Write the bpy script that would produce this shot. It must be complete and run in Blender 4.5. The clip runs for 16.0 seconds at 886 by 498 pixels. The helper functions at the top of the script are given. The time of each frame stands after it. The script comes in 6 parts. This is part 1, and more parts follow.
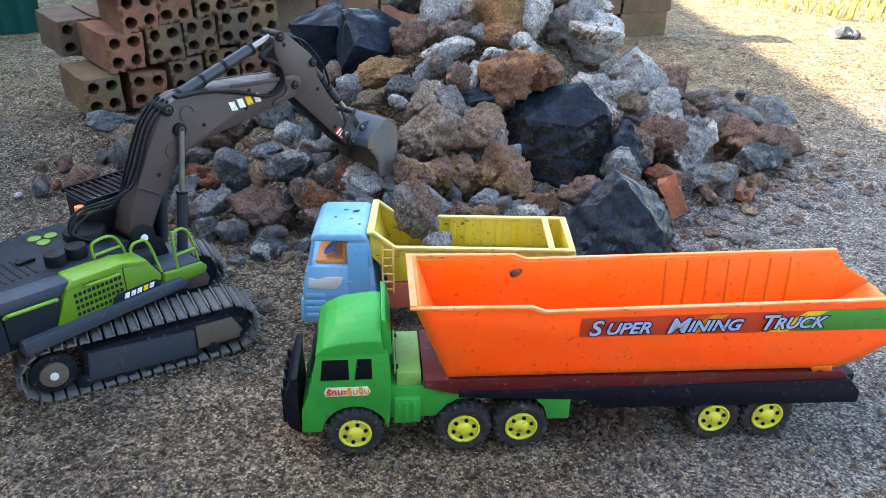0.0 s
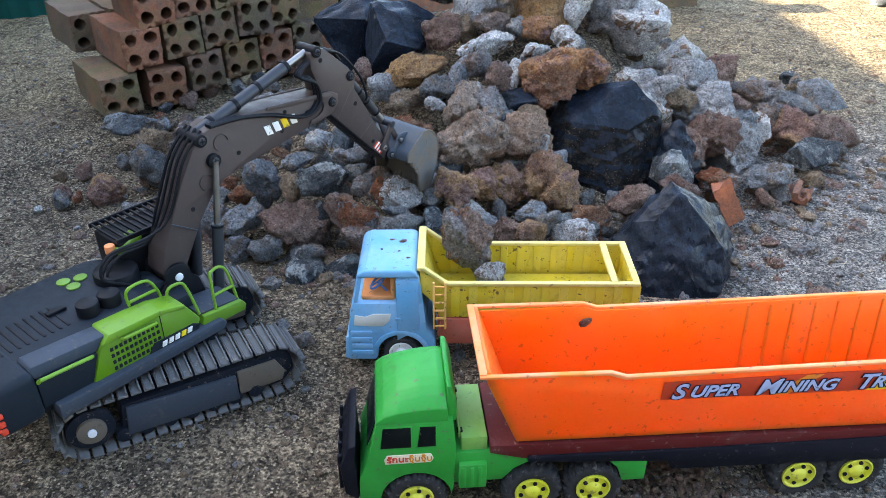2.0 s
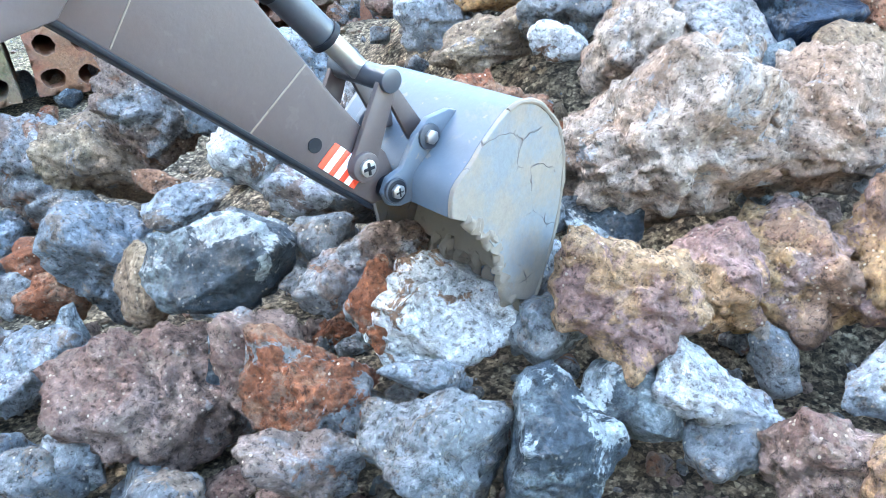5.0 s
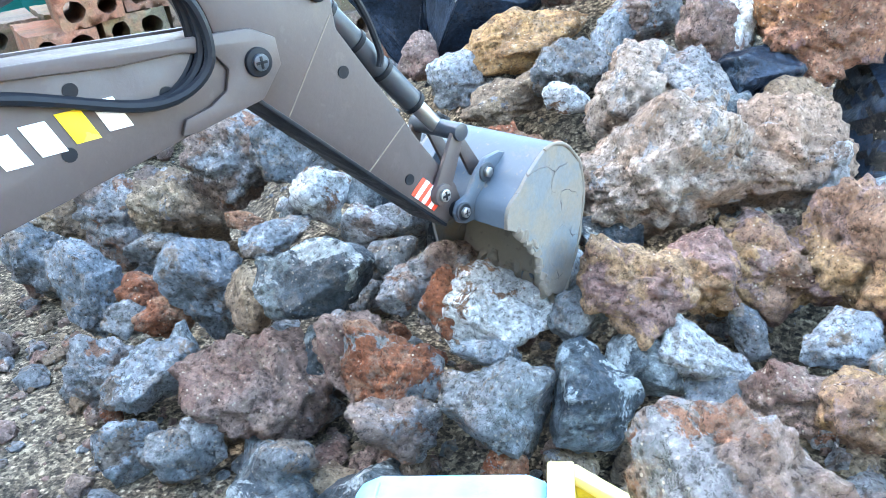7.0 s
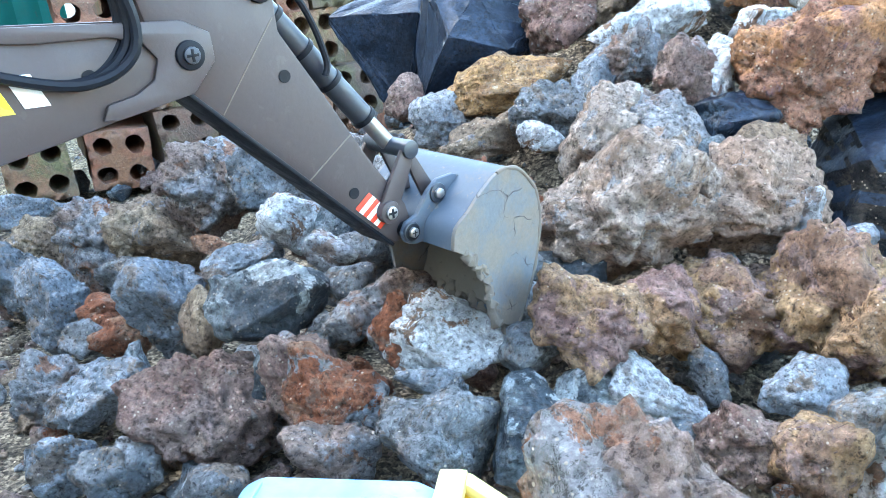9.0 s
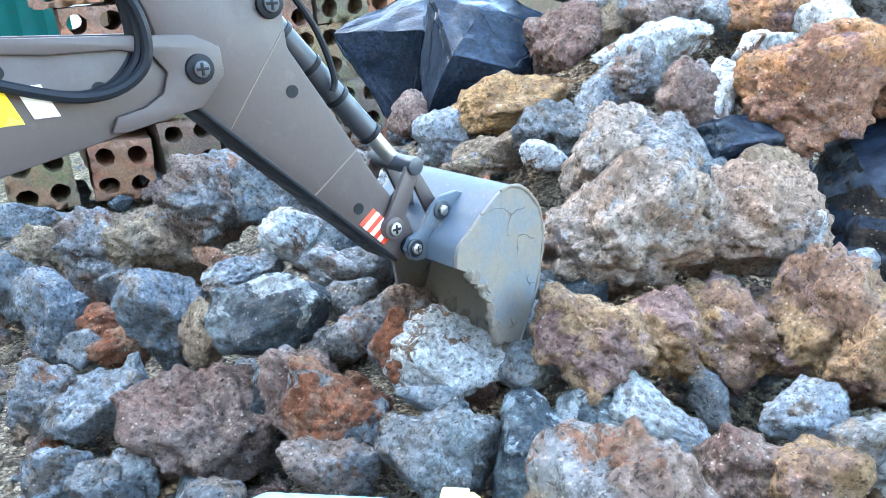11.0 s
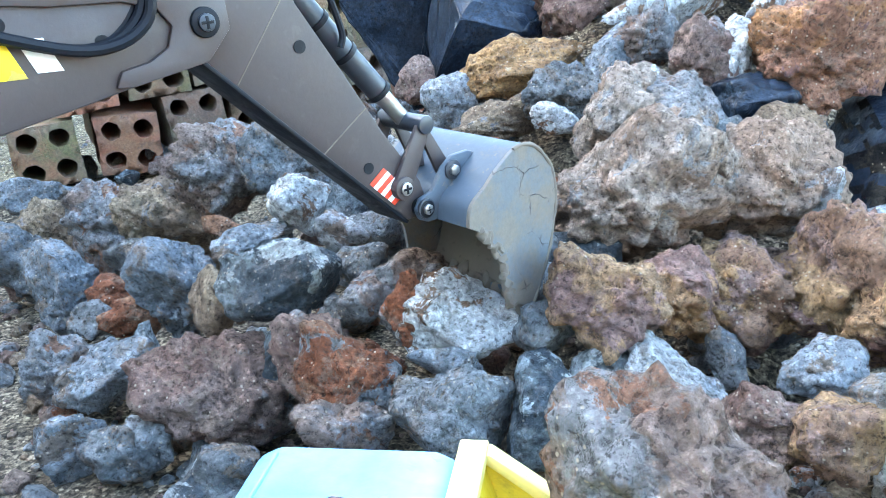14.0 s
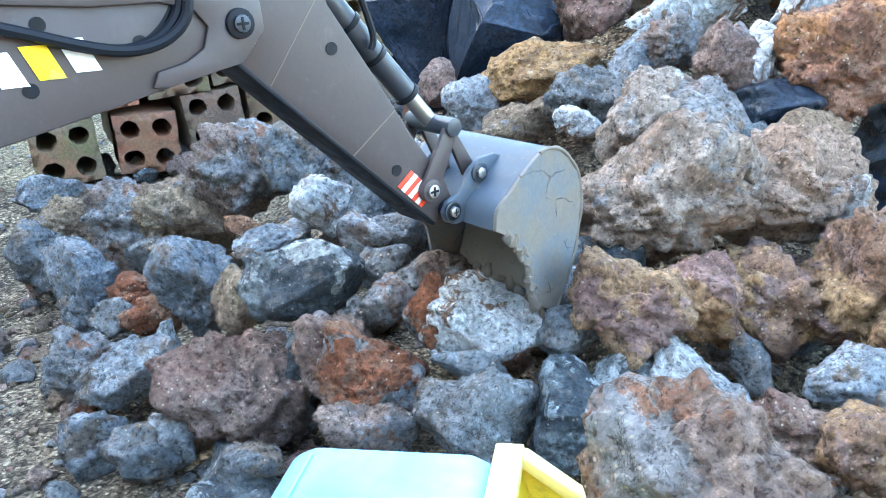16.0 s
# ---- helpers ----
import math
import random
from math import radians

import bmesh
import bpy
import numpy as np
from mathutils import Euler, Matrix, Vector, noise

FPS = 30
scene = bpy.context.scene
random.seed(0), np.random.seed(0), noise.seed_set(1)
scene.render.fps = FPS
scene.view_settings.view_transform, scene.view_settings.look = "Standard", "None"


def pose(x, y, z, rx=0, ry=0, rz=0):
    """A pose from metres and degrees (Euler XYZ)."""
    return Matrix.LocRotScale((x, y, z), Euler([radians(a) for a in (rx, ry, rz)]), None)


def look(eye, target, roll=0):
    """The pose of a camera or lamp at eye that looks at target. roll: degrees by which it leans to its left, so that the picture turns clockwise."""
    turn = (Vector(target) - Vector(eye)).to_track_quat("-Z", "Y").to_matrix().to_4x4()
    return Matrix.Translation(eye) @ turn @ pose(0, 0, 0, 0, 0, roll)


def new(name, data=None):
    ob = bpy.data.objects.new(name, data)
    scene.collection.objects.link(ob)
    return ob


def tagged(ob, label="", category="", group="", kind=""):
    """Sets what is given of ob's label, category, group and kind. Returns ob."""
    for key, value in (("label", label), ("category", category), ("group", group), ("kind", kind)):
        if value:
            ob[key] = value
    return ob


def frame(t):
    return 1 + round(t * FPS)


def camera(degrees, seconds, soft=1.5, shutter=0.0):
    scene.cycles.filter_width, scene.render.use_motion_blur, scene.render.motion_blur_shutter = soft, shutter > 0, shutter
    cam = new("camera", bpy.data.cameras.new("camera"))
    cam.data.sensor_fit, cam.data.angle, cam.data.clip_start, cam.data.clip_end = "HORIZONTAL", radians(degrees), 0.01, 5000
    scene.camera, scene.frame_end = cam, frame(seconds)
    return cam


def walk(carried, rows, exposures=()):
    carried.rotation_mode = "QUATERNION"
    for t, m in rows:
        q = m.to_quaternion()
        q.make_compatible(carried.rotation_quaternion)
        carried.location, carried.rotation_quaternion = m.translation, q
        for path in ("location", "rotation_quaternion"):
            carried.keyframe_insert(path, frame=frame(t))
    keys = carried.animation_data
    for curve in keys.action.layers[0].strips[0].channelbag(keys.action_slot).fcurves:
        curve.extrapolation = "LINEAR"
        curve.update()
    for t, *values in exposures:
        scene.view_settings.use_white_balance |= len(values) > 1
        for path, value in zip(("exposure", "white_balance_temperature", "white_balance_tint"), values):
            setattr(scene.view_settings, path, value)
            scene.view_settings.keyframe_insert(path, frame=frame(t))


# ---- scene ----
cam = camera(59.1, 16.0, soft=0.6)
EXPOSURES = [(0, 3.05, 7150, 9), (1.2, 3.05, 7150, 10), (2.0, 3.0, 7100, 8), (2.6, 3.1, 7000, 8), (3.0, 3.58, 6600, 16), (3.2, 3.6, 6600, 16), (5.3, 5.17, 6600, 0), (6.5, 5.07, 6600, 0), (7.1, 4.81, 6600, 0), (8, 4.34, 6450, -1), (8.6, 4.36, 6450, -1), (9, 4.64, 6500, -1), (10, 4.74, 6500, -1), (12.5, 4.82, 6500, -1), (13, 4.69, 6450, -1), (14.5, 4.56, 6450, -1), (16, 4.56, 6450, -1)]
PATH = [
    (0, (0.0930, 0.0480, 0.6080), (0.0490, 1.8180, -0.3220), 1.10),
    (0.5, (0.0920, 0.0520, 0.6030), (0.0340, 1.8080, -0.3530), 0.80),
    (1, (0.0820, 0.0710, 0.6170), (0.0100, 1.8210, -0.3500), 0.70),
    (1.5, (0.0680, 0.1050, 0.6360), (0.0040, 1.8520, -0.3360), 0.80),
    (2, (0.0320, 0.1550, 0.6610), (-0.0310, 1.8680, -0.3680), 0.00),
    (2.5, (0.0090, 0.2640, 0.6670), (-0.1100, 1.8950, -0.4830), -2.90),
    (3, (0.0210, 0.5120, 0.6400), (-0.2020, 2.0630, -0.6030), -5.70),
    (3.2, (0.0210, 0.5970, 0.6300), (-0.2200, 2.1300, -0.6310), -5.80),
    (5.3, (-0.0064, 0.9612, 0.2853), (-0.4338, 2.6846, -0.6353), -5.85),
    (5.5, (-0.0130, 0.9568, 0.2801), (-0.4405, 2.7023, -0.5976), -5.53),
    (6, (-0.0115, 0.9332, 0.2867), (-0.4502, 2.6965, -0.5491), -5.91),
    (6.5, (-0.0162, 0.8700, 0.3229), (-0.4281, 2.6361, -0.5204), -6.81),
    (7, (-0.0128, 0.8338, 0.3543), (-0.3914, 2.5899, -0.5247), -7.52),
    (7.5, (0.0097, 0.8337, 0.3118), (-0.4115, 2.6112, -0.5025), -7.90),
    (8, (0.0392, 0.8255, 0.3230), (-0.4082, 2.6139, -0.4527), -7.78),
    (8.5, (0.0193, 0.8327, 0.3051), (-0.4246, 2.6361, -0.4370), -6.57),
    (9, (0.0260, 0.8404, 0.3189), (-0.4000, 2.6612, -0.3904), -5.06),
    (9.5, (0.0313, 0.8361, 0.3155), (-0.3912, 2.6665, -0.3710), -4.65),
    (10, (0.0260, 0.8382, 0.3178), (-0.4063, 2.6722, -0.3528), -4.25),
    (10.2, (0.0260, 0.8372, 0.3200), (-0.4040, 2.6736, -0.3454), -3.94),
    (12.3, (0.0162, 0.8435, 0.3148), (-0.3945, 2.6760, -0.3731), -4.15),
    (12.5, (0.0160, 0.8413, 0.3084), (-0.4045, 2.6710, -0.3810), -4.45),
    (13, (0.0204, 0.8413, 0.3104), (-0.4044, 2.6663, -0.3890), -4.55),
    (13.5, (0.0225, 0.8403, 0.3082), (-0.4005, 2.6625, -0.3993), -4.46),
    (14, (0.0192, 0.8413, 0.3083), (-0.4190, 2.6542, -0.4138), -4.86),
    (14.5, (0.0148, 0.8412, 0.3019), (-0.4466, 2.6470, -0.4235), -5.27),
    (15, (0.0169, 0.8369, 0.3008), (-0.4501, 2.6430, -0.4202), -5.57),
    (15.5, (0.0192, 0.8370, 0.3062), (-0.4369, 2.6488, -0.4074), -5.06),
    (16, (0.0096, 0.8390, 0.3096), (-0.4494, 2.6491, -0.4066), -4.36),
]
walk(cam, [(t, look(eye, target, roll)) for t, eye, target, roll in PATH], EXPOSURES)

# ---- light: open shade under a clear sky, sun on the ground beyond the shade line ----
world = bpy.data.worlds.new("sky")
scene.world = world
world.use_nodes = True
wn = world.node_tree.nodes
sky = wn.new("ShaderNodeTexSky")
sky.sky_type = "NISHITA"
sky.sun_disc = False
sky.sun_elevation = radians(38)
sky.sun_rotation = radians(-84)
sky.altitude = 100
sky.dust_density = 2.0
wn["Background"].inputs["Strength"].default_value = 0.15
world.node_tree.links.new(sky.outputs["Color"], wn["Background"].inputs["Color"])
SUN = bpy.data.lights.new("sun", "SUN")
SUN.energy, SUN.angle, SUN.color = 4.6, radians(0.55), (1.0, 0.9, 0.72)
sun = new("sun", SUN)
sun.matrix_world = look((-6.0, 0.6, 4.7), (0, 0, 0))


# ---- materials ----
def nodes_of(name):
    m = bpy.data.materials.new(name)
    m.use_nodes = True
    return m, m.node_tree.nodes, m.node_tree.links, m.node_tree.nodes["Principled BSDF"]


def coords(n, l, spread=0.0):
    """Object coordinates in metres, shifted from object to object when spread is given."""
    tc = n.new("ShaderNodeTexCoord")
    if not spread:
        return tc.outputs["Object"]
    info = n.new("ShaderNodeObjectInfo")
    mul = n.new("ShaderNodeMath")
    mul.operation, mul.inputs[1].default_value = "MULTIPLY", spread
    l.new(info.outputs["Random"], mul.inputs[0])
    add = n.new("ShaderNodeVectorMath")
    l.new(tc.outputs["Object"], add.inputs[0])
    l.new(mul.outputs[0], add.inputs[1])
    return add.outputs[0]


def noise_tex(n, l, vec, scale, detail=4.0, rough=0.6, distort=0.0):
    t = n.new("ShaderNodeTexNoise")
    t.inputs["Scale"].default_value, t.inputs["Detail"].default_value = scale, detail
    t.inputs["Roughness"].default_value, t.inputs["Distortion"].default_value = rough, distort
    l.new(vec, t.inputs["Vector"])
    return t.outputs["Fac"]


def voro(n, l, vec, scale, feature="F1"):
    t = n.new("ShaderNodeTexVoronoi")
    t.feature = feature
    t.inputs["Scale"].default_value = scale
    l.new(vec, t.inputs["Vector"])
    return t.outputs["Distance"]


def step(n, l, value, lo, hi, a=0.0, b=1.0):
    m = n.new("ShaderNodeMapRange")
    for k, v in zip((1, 2, 3, 4), (lo, hi, a, b)):
        m.inputs[k].default_value = v
    l.new(value, m.inputs[0])
    return m.outputs[0]


def mixc(n, l, fac, a, b, mode="MIX"):
    m = n.new("ShaderNodeMix")
    m.data_type, m.blend_type = "RGBA", mode
    if isinstance(fac, (int, float)):
        m.inputs[0].default_value = fac
    else:
        l.new(fac, m.inputs[0])
    for k, v in ((6, a), (7, b)):
        if isinstance(v, tuple):
            m.inputs[k].default_value = (*v[:3], 1)
        else:
            l.new(v, m.inputs[k])
    return m.outputs[2]


def bumped(n, l, bsdf, height, strength, dist, under=None):
    b = n.new("ShaderNodeBump")
    b.inputs["Strength"].default_value, b.inputs["Distance"].default_value = strength, dist
    l.new(height, b.inputs["Height"])
    if under is not None:
        l.new(under, b.inputs["Normal"])
    l.new(b.outputs[0], bsdf.inputs["Normal"])
    return b.outputs[0]


def cells(n, l, vec, scale):
    """A grey value of its own for each grain."""
    t = n.new("ShaderNodeTexVoronoi")
    t.inputs["Scale"].default_value = scale
    l.new(vec, t.inputs["Vector"])
    g = n.new("ShaderNodeSeparateColor")
    l.new(t.outputs["Color"], g.inputs[0])
    return g.outputs[0], t.outputs["Distance"]


def times(n, l, a, b):
    m = n.new("ShaderNodeMath")
    m.operation = "MULTIPLY"
    l.new(a, m.inputs[0])
    l.new(b, m.inputs[1])
    return m.outputs[0]


def rock_mat(name, c1, c2, c3, patch=0.55, rough=0.9, grain=1.0, chips=0.7, dust=0.5):
    m, n, l, p = nodes_of(name)
    v = coords(n, l, 7.0)
    big = noise_tex(n, l, v, 13, 10, 0.66, 0.6)
    crack = noise_tex(n, l, v, 62, 9, 0.78)
    knob = noise_tex(n, l, v, 150, 6, 0.7)
    fine = noise_tex(n, l, v, 420, 5, 0.75)
    grit, pebble = cells(n, l, v, 300)
    col = mixc(n, l, step(n, l, big, 0.47, 0.52), c1, c2)
    col = mixc(n, l, step(n, l, noise_tex(n, l, v, 24, 10, 0.72, 0.5), patch, patch + 0.025), col, c3)
    col = mixc(n, l, step(n, l, noise_tex(n, l, v, 70, 9, 0.8), 0.53, 0.57, 0.0, dust), col, (0.215, 0.165, 0.125))
    col = mixc(n, l, 1.0, col, mixc(n, l, step(n, l, noise_tex(n, l, v, 36, 6, 0.7), 0.36, 0.62), (0.80, 0.785, 0.775), (1.16, 1.16, 1.16)), "MULTIPLY")
    col = mixc(n, l, 1.0, col, mixc(n, l, grit, (0.84, 0.84, 0.84), (1.16, 1.16, 1.16)), "MULTIPLY")
    # crevice shade put into the colour: bump hollows darkened, crests lightened
    col = mixc(n, l, 1.0, col, mixc(n, l, step(n, l, knob, 0.36, 0.62), (0.72, 0.71, 0.70), (1.22, 1.22, 1.22)), "MULTIPLY")
    col = mixc(n, l, 1.0, col, mixc(n, l, step(n, l, crack, 0.34, 0.385), (0.30, 0.28, 0.27), (1.04, 1.04, 1.04)), "MULTIPLY")
    pore = noise_tex(n, l, v, 300, 4, 0.65)
    col = mixc(n, l, 1.0, col, mixc(n, l, step(n, l, pore, 0.375, 0.43), (0.50, 0.48, 0.47), (1.0, 1.0, 1.0)), "MULTIPLY")
    col = mixc(n, l, 1.0, col, mixc(n, l, step(n, l, pore, 0.57, 0.63), (1.0, 1.0, 1.0), (1.28, 1.27, 1.25)), "MULTIPLY")
    seam = noise_tex(n, l, v, 34, 9, 0.7, 0.4)
    off = n.new("ShaderNodeMath")
    off.operation, off.inputs[1].default_value, off.inputs[2].default_value = "COMPARE", 0.5, 0.006
    l.new(seam, off.inputs[0])
    col = mixc(n, l, times(n, l, off.outputs[0], step(n, l, big, 0.42, 0.56, 0.0, 0.65)), col, (0.035, 0.03, 0.028))
    fleck = times(n, l, step(n, l, voro(n, l, v, 210), 0.13, 0.19, chips, 0.0), step(n, l, noise_tex(n, l, v, 45, 3), 0.46, 0.54))
    col = mixc(n, l, fleck, col, (0.56, 0.47, 0.36))
    l.new(col, p.inputs["Base Color"])
    p.inputs["Roughness"].default_value = rough
    p.inputs["Specular IOR Level"].default_value = 0.25 if rough > 0.5 else 0.16
    b1 = bumped(n, l, p, crack, 1.0 * grain, 0.007)
    b2 = bumped(n, l, p, knob, 0.9 * grain, 0.0035, b1)
    b3 = bumped(n, l, p, pebble, 0.5 * grain, 0.0022, b2)
    b4 = bumped(n, l, p, pore, 1.0 * grain, 0.0028, b3)
    bumped(n, l, p, fine, 0.9 * grain, 0.002, b4)
    return m


ROCK = {
    "grey": rock_mat("rock_grey", (0.135, 0.145, 0.154), (0.205, 0.212, 0.216), (0.180, 0.145, 0.118), 0.56),
    "blue": rock_mat("rock_blue_grey", (0.168, 0.188, 0.208), (0.255, 0.278, 0.302), (0.190, 0.155, 0.130), 0.55),
    "pale": rock_mat("rock_pale", (0.27, 0.28, 0.295), (0.385, 0.39, 0.395), (0.185, 0.145, 0.125), 0.58),
    "white": rock_mat("rock_white", (0.48, 0.485, 0.48), (0.64, 0.64, 0.63), (0.205, 0.120, 0.075), 0.55),
    "slate": rock_mat("rock_slate", (0.040, 0.050, 0.060), (0.120, 0.138, 0.146), (0.275, 0.300, 0.305), 0.54, 0.6, 0.8, 0.35, 0.2),
    "brown": rock_mat("rock_brown", (0.165, 0.100, 0.080), (0.225, 0.155, 0.130), (0.240, 0.220, 0.215), 0.60),
    "tan": rock_mat("rock_tan", (0.185, 0.132, 0.090), (0.265, 0.200, 0.135), (0.195, 0.190, 0.195), 0.58),
    "mixed": rock_mat("rock_mixed", (0.200, 0.145, 0.120), (0.225, 0.225, 0.230), (0.215, 0.115, 0.075), 0.58),
    "rust": rock_mat("rock_rust", (0.190, 0.070, 0.034), (0.235, 0.125, 0.075), (0.200, 0.205, 0.210), 0.56),
    "orange": rock_mat("rock_orange", (0.320, 0.160, 0.075), (0.250, 0.130, 0.085), (0.180, 0.105, 0.100), 0.56, 0.9, 0.8),
    "clay": rock_mat("rock_clay", (0.268, 0.188, 0.140), (0.300, 0.242, 0.200), (0.255, 0.250, 0.250), 0.57, 0.9, 0.9, 0.7, 0.3),
    "plum": rock_mat("rock_plum", (0.215, 0.128, 0.108), (0.330, 0.205, 0.115), (0.240, 0.150, 0.130), 0.55, 0.9, 1.0, 0.7, 0.25),
    "ochre": rock_mat("rock_ochre", (0.300, 0.190, 0.100), (0.230, 0.140, 0.095), (0.225, 0.150, 0.130), 0.55, 0.9, 1.0, 0.7, 0.25),
    "amber": rock_mat("rock_amber", (0.350, 0.205, 0.090), (0.270, 0.150, 0.070), (0.420, 0.330, 0.220), 0.60),
    "black": rock_mat("rock_black", (0.0060, 0.0098, 0.017), (0.0125, 0.0195, 0.032), (0.024, 0.037, 0.053), 0.60, 0.30, 0.13, 0.02, 0.0),
}


def soil_mat():
    m, n, l, p = nodes_of("soil")
    v = coords(n, l)
    wide = noise_tex(n, l, v, 1.7, 4, 0.6, 0.5)
    mid = noise_tex(n, l, v, 14, 6, 0.65)
    lump = noise_tex(n, l, v, 95, 6, 0.75)
    grain = noise_tex(n, l, v, 260, 6, 0.8)
    shade, dist = cells(n, l, v, 330)
    col = mixc(n, l, step(n, l, lump, 0.40, 0.60), (0.066, 0.050, 0.036), (0.262, 0.210, 0.150))
    damp = mixc(n, l, step(n, l, lump, 0.38, 0.62), (0.092, 0.094, 0.098), (0.255, 0.255, 0.256))
    sep = n.new("ShaderNodeSeparateXYZ")
    l.new(v, sep.inputs[0])
    wob = n.new("ShaderNodeMath")
    wob.operation = "MULTIPLY_ADD"
    l.new(wide, wob.inputs[0])
    wob.inputs[1].default_value = 1.2
    l.new(sep.outputs["X"], wob.inputs[2])
    col = mixc(n, l, step(n, l, wob.outputs[0], 0.75, 1.05, 0.0, 0.8), col, damp)
    # shade over the left ground painted in as darker earth towards low x
    col = mixc(n, l, step(n, l, wob.outputs[0], -0.15, 0.30, 0.75, 0.0), col, mixc(n, l, step(n, l, lump, 0.40, 0.60), (0.048, 0.040, 0.030), (0.190, 0.165, 0.125)))
    # dry straw-coloured earth further off
    far = n.new("ShaderNodeMath")
    far.operation, far.inputs[1].default_value = "MULTIPLY_ADD", 0.9
    l.new(wide, far.inputs[0])
    l.new(sep.outputs["Y"], far.inputs[2])
    dry = step(n, l, far.outputs[0], 2.1, 2.6, 0.0, 0.95)
    col = mixc(n, l, dry, col, mixc(n, l, step(n, l, lump, 0.4, 0.6), (0.070, 0.054, 0.032), (0.285, 0.228, 0.140)))
    col = mixc(n, l, 1.0, col, mixc(n, l, step(n, l, mid, 0.36, 0.62), (0.66, 0.65, 0.64), (1.25, 1.23, 1.2)), "MULTIPLY")
    # crumbs: each its own shade, many dark, some pale
    col = mixc(n, l, 1.0, col, mixc(n, l, step(n, l, shade, 0.1, 0.9), (0.34, 0.33, 0.32), (1.62, 1.60, 1.56)), "MULTIPLY")
    pale = times(n, l, step(n, l, shade, 0.80, 0.83), step(n, l, dist, 0.42, 0.5, 1.0, 0.0))
    col = mixc(n, l, times(n, l, pale, step(n, l, noise_tex(n, l, v, 30, 3), 0.42, 0.55)), col, (0.46, 0.375, 0.26))
    col = mixc(n, l, 1.0, col, mixc(n, l, step(n, l, grain, 0.42, 0.55), (0.42, 0.42, 0.42), (1.34, 1.33, 1.31)), "MULTIPLY")
    l.new(col, p.inputs["Base Color"])
    p.inputs["Roughness"].default_value = 0.95
    p.inputs["Specular IOR Level"].default_value = 0.25
    b1 = bumped(n, l, p, mid, 0.6, 0.02)
    b2 = bumped(n, l, p, lump, 0.8, 0.006, b1)
    bumped(n, l, p, grain, 1.0, 0.003, b2)
    return m


def plastic(name, c, rough=0.45, dirt=0.35, fade=0.12, dirt_col=(0.13, 0.10, 0.08), spots=0.6, scale=1.0, metal=0.0):
    """Toy plastic or painted metal with faded areas, dust and dirt specks."""
    m, n, l, p = nodes_of(name)
    v = coords(n, l, 3.0)
    wide = noise_tex(n, l, v, 16 * scale, 4, 0.6)
    fine = noise_tex(n, l, v, 320 * scale, 4, 0.7)
    pale = tuple(min(1.0, x * (1 - fade) + fade * 1.15 * max(c)) for x in c)
    col = mixc(n, l, step(n, l, wide, 0.35, 0.7), c, pale)
    grime = noise_tex(n, l, v, 45 * scale, 7, 0.75, 0.8)
    col = mixc(n, l, step(n, l, grime, 0.55, 0.78, 0.0, dirt), col, dirt_col)
    speck = step(n, l, noise_tex(n, l, v, 130 * scale, 3, 0.6), 0.635, 0.67, 0.0, spots)
    col = mixc(n, l, speck, col, dirt_col)
    col = mixc(n, l, 1.0, col, mixc(n, l, fine, (0.9, 0.9, 0.9), (1.08, 1.08, 1.08)), "MULTIPLY")
    l.new(col, p.inputs["Base Color"])
    l.new(step(n, l, grime, 0.4, 0.7, rough, min(1.0, rough + 0.3)), p.inputs["Roughness"])
    p.inputs["Metallic"].default_value = metal
    p.inputs["Specular IOR Level"].default_value = 0.13 if max(c) < 0.12 and not metal else 0.4
    bumped(n, l, p, fine, 0.12, 0.001)
    return m


GREEN = plastic("green_plastic", (0.016, 0.31, 0.038), 0.42, 0.3, 0.03)
BLUE = plastic("blue_plastic", (0.130, 0.395, 0.68), 0.42, 0.35, 0.2, (0.16, 0.14, 0.12))
YELLOW = plastic("yellow_plastic", (0.62, 0.475, 0.022), 0.42, 0.75, 0.1, (0.13, 0.10, 0.035), 0.95)
PALE_YELLOW = plastic("faded_yellow_plastic", (0.66, 0.54, 0.15), 0.45, 0.5, 0.12, (0.20, 0.16, 0.08), 0.6)
ORANGE = plastic("orange_plastic", (0.93, 0.145, 0.004), 0.36, 0.06, 0.02, (0.20, 0.06, 0.02), 0.45)
shell_glow = ORANGE.node_tree.nodes["Principled BSDF"].inputs
shell_glow["Subsurface Weight"].default_value, shell_glow["Subsurface Scale"].default_value = 0.7, 0.02
shell_glow["Subsurface Radius"].default_value = (1.0, 0.4, 0.1)
RED = plastic("red_plastic", (0.45, 0.085, 0.045), 0.5, 0.45)
MAROON = plastic("maroon_plastic", (0.10, 0.012, 0.012), 0.4, 0.35, 0.08, (0.2, 0.13, 0.11))
BLACKP = plastic("black_plastic", (0.007, 0.008, 0.014), 0.45, 0.3, 0.01, (0.075, 0.07, 0.075))
RUBBER = plastic("dusty_rubber", (0.034, 0.034, 0.036), 0.8, 0.9, 0.04, (0.160, 0.146, 0.134), 0.6)
HUB = plastic("yellow_green_plastic", (0.62, 0.62, 0.02), 0.4, 0.4, 0.1)
WHITEP = plastic("white_plastic", (0.75, 0.76, 0.78), 0.45, 0.35)
STICKER = plastic("torn_paper", (0.66, 0.66, 0.62), 0.7, 0.45, 0.1, (0.35, 0.33, 0.3), 0.7)
GLASS_DARK = plastic("dark_window_plastic", (0.004, 0.007, 0.008), 0.3, 0.06, 0.0)
LIME = plastic("lime_paint", (0.105, 0.245, 0.005), 0.38, 0.2, 0.1, (0.14, 0.13, 0.08), 0.4)
LIME_PALE = plastic("pale_lime_paint", (0.130, 0.280, 0.010), 0.38, 0.2, 0.06)
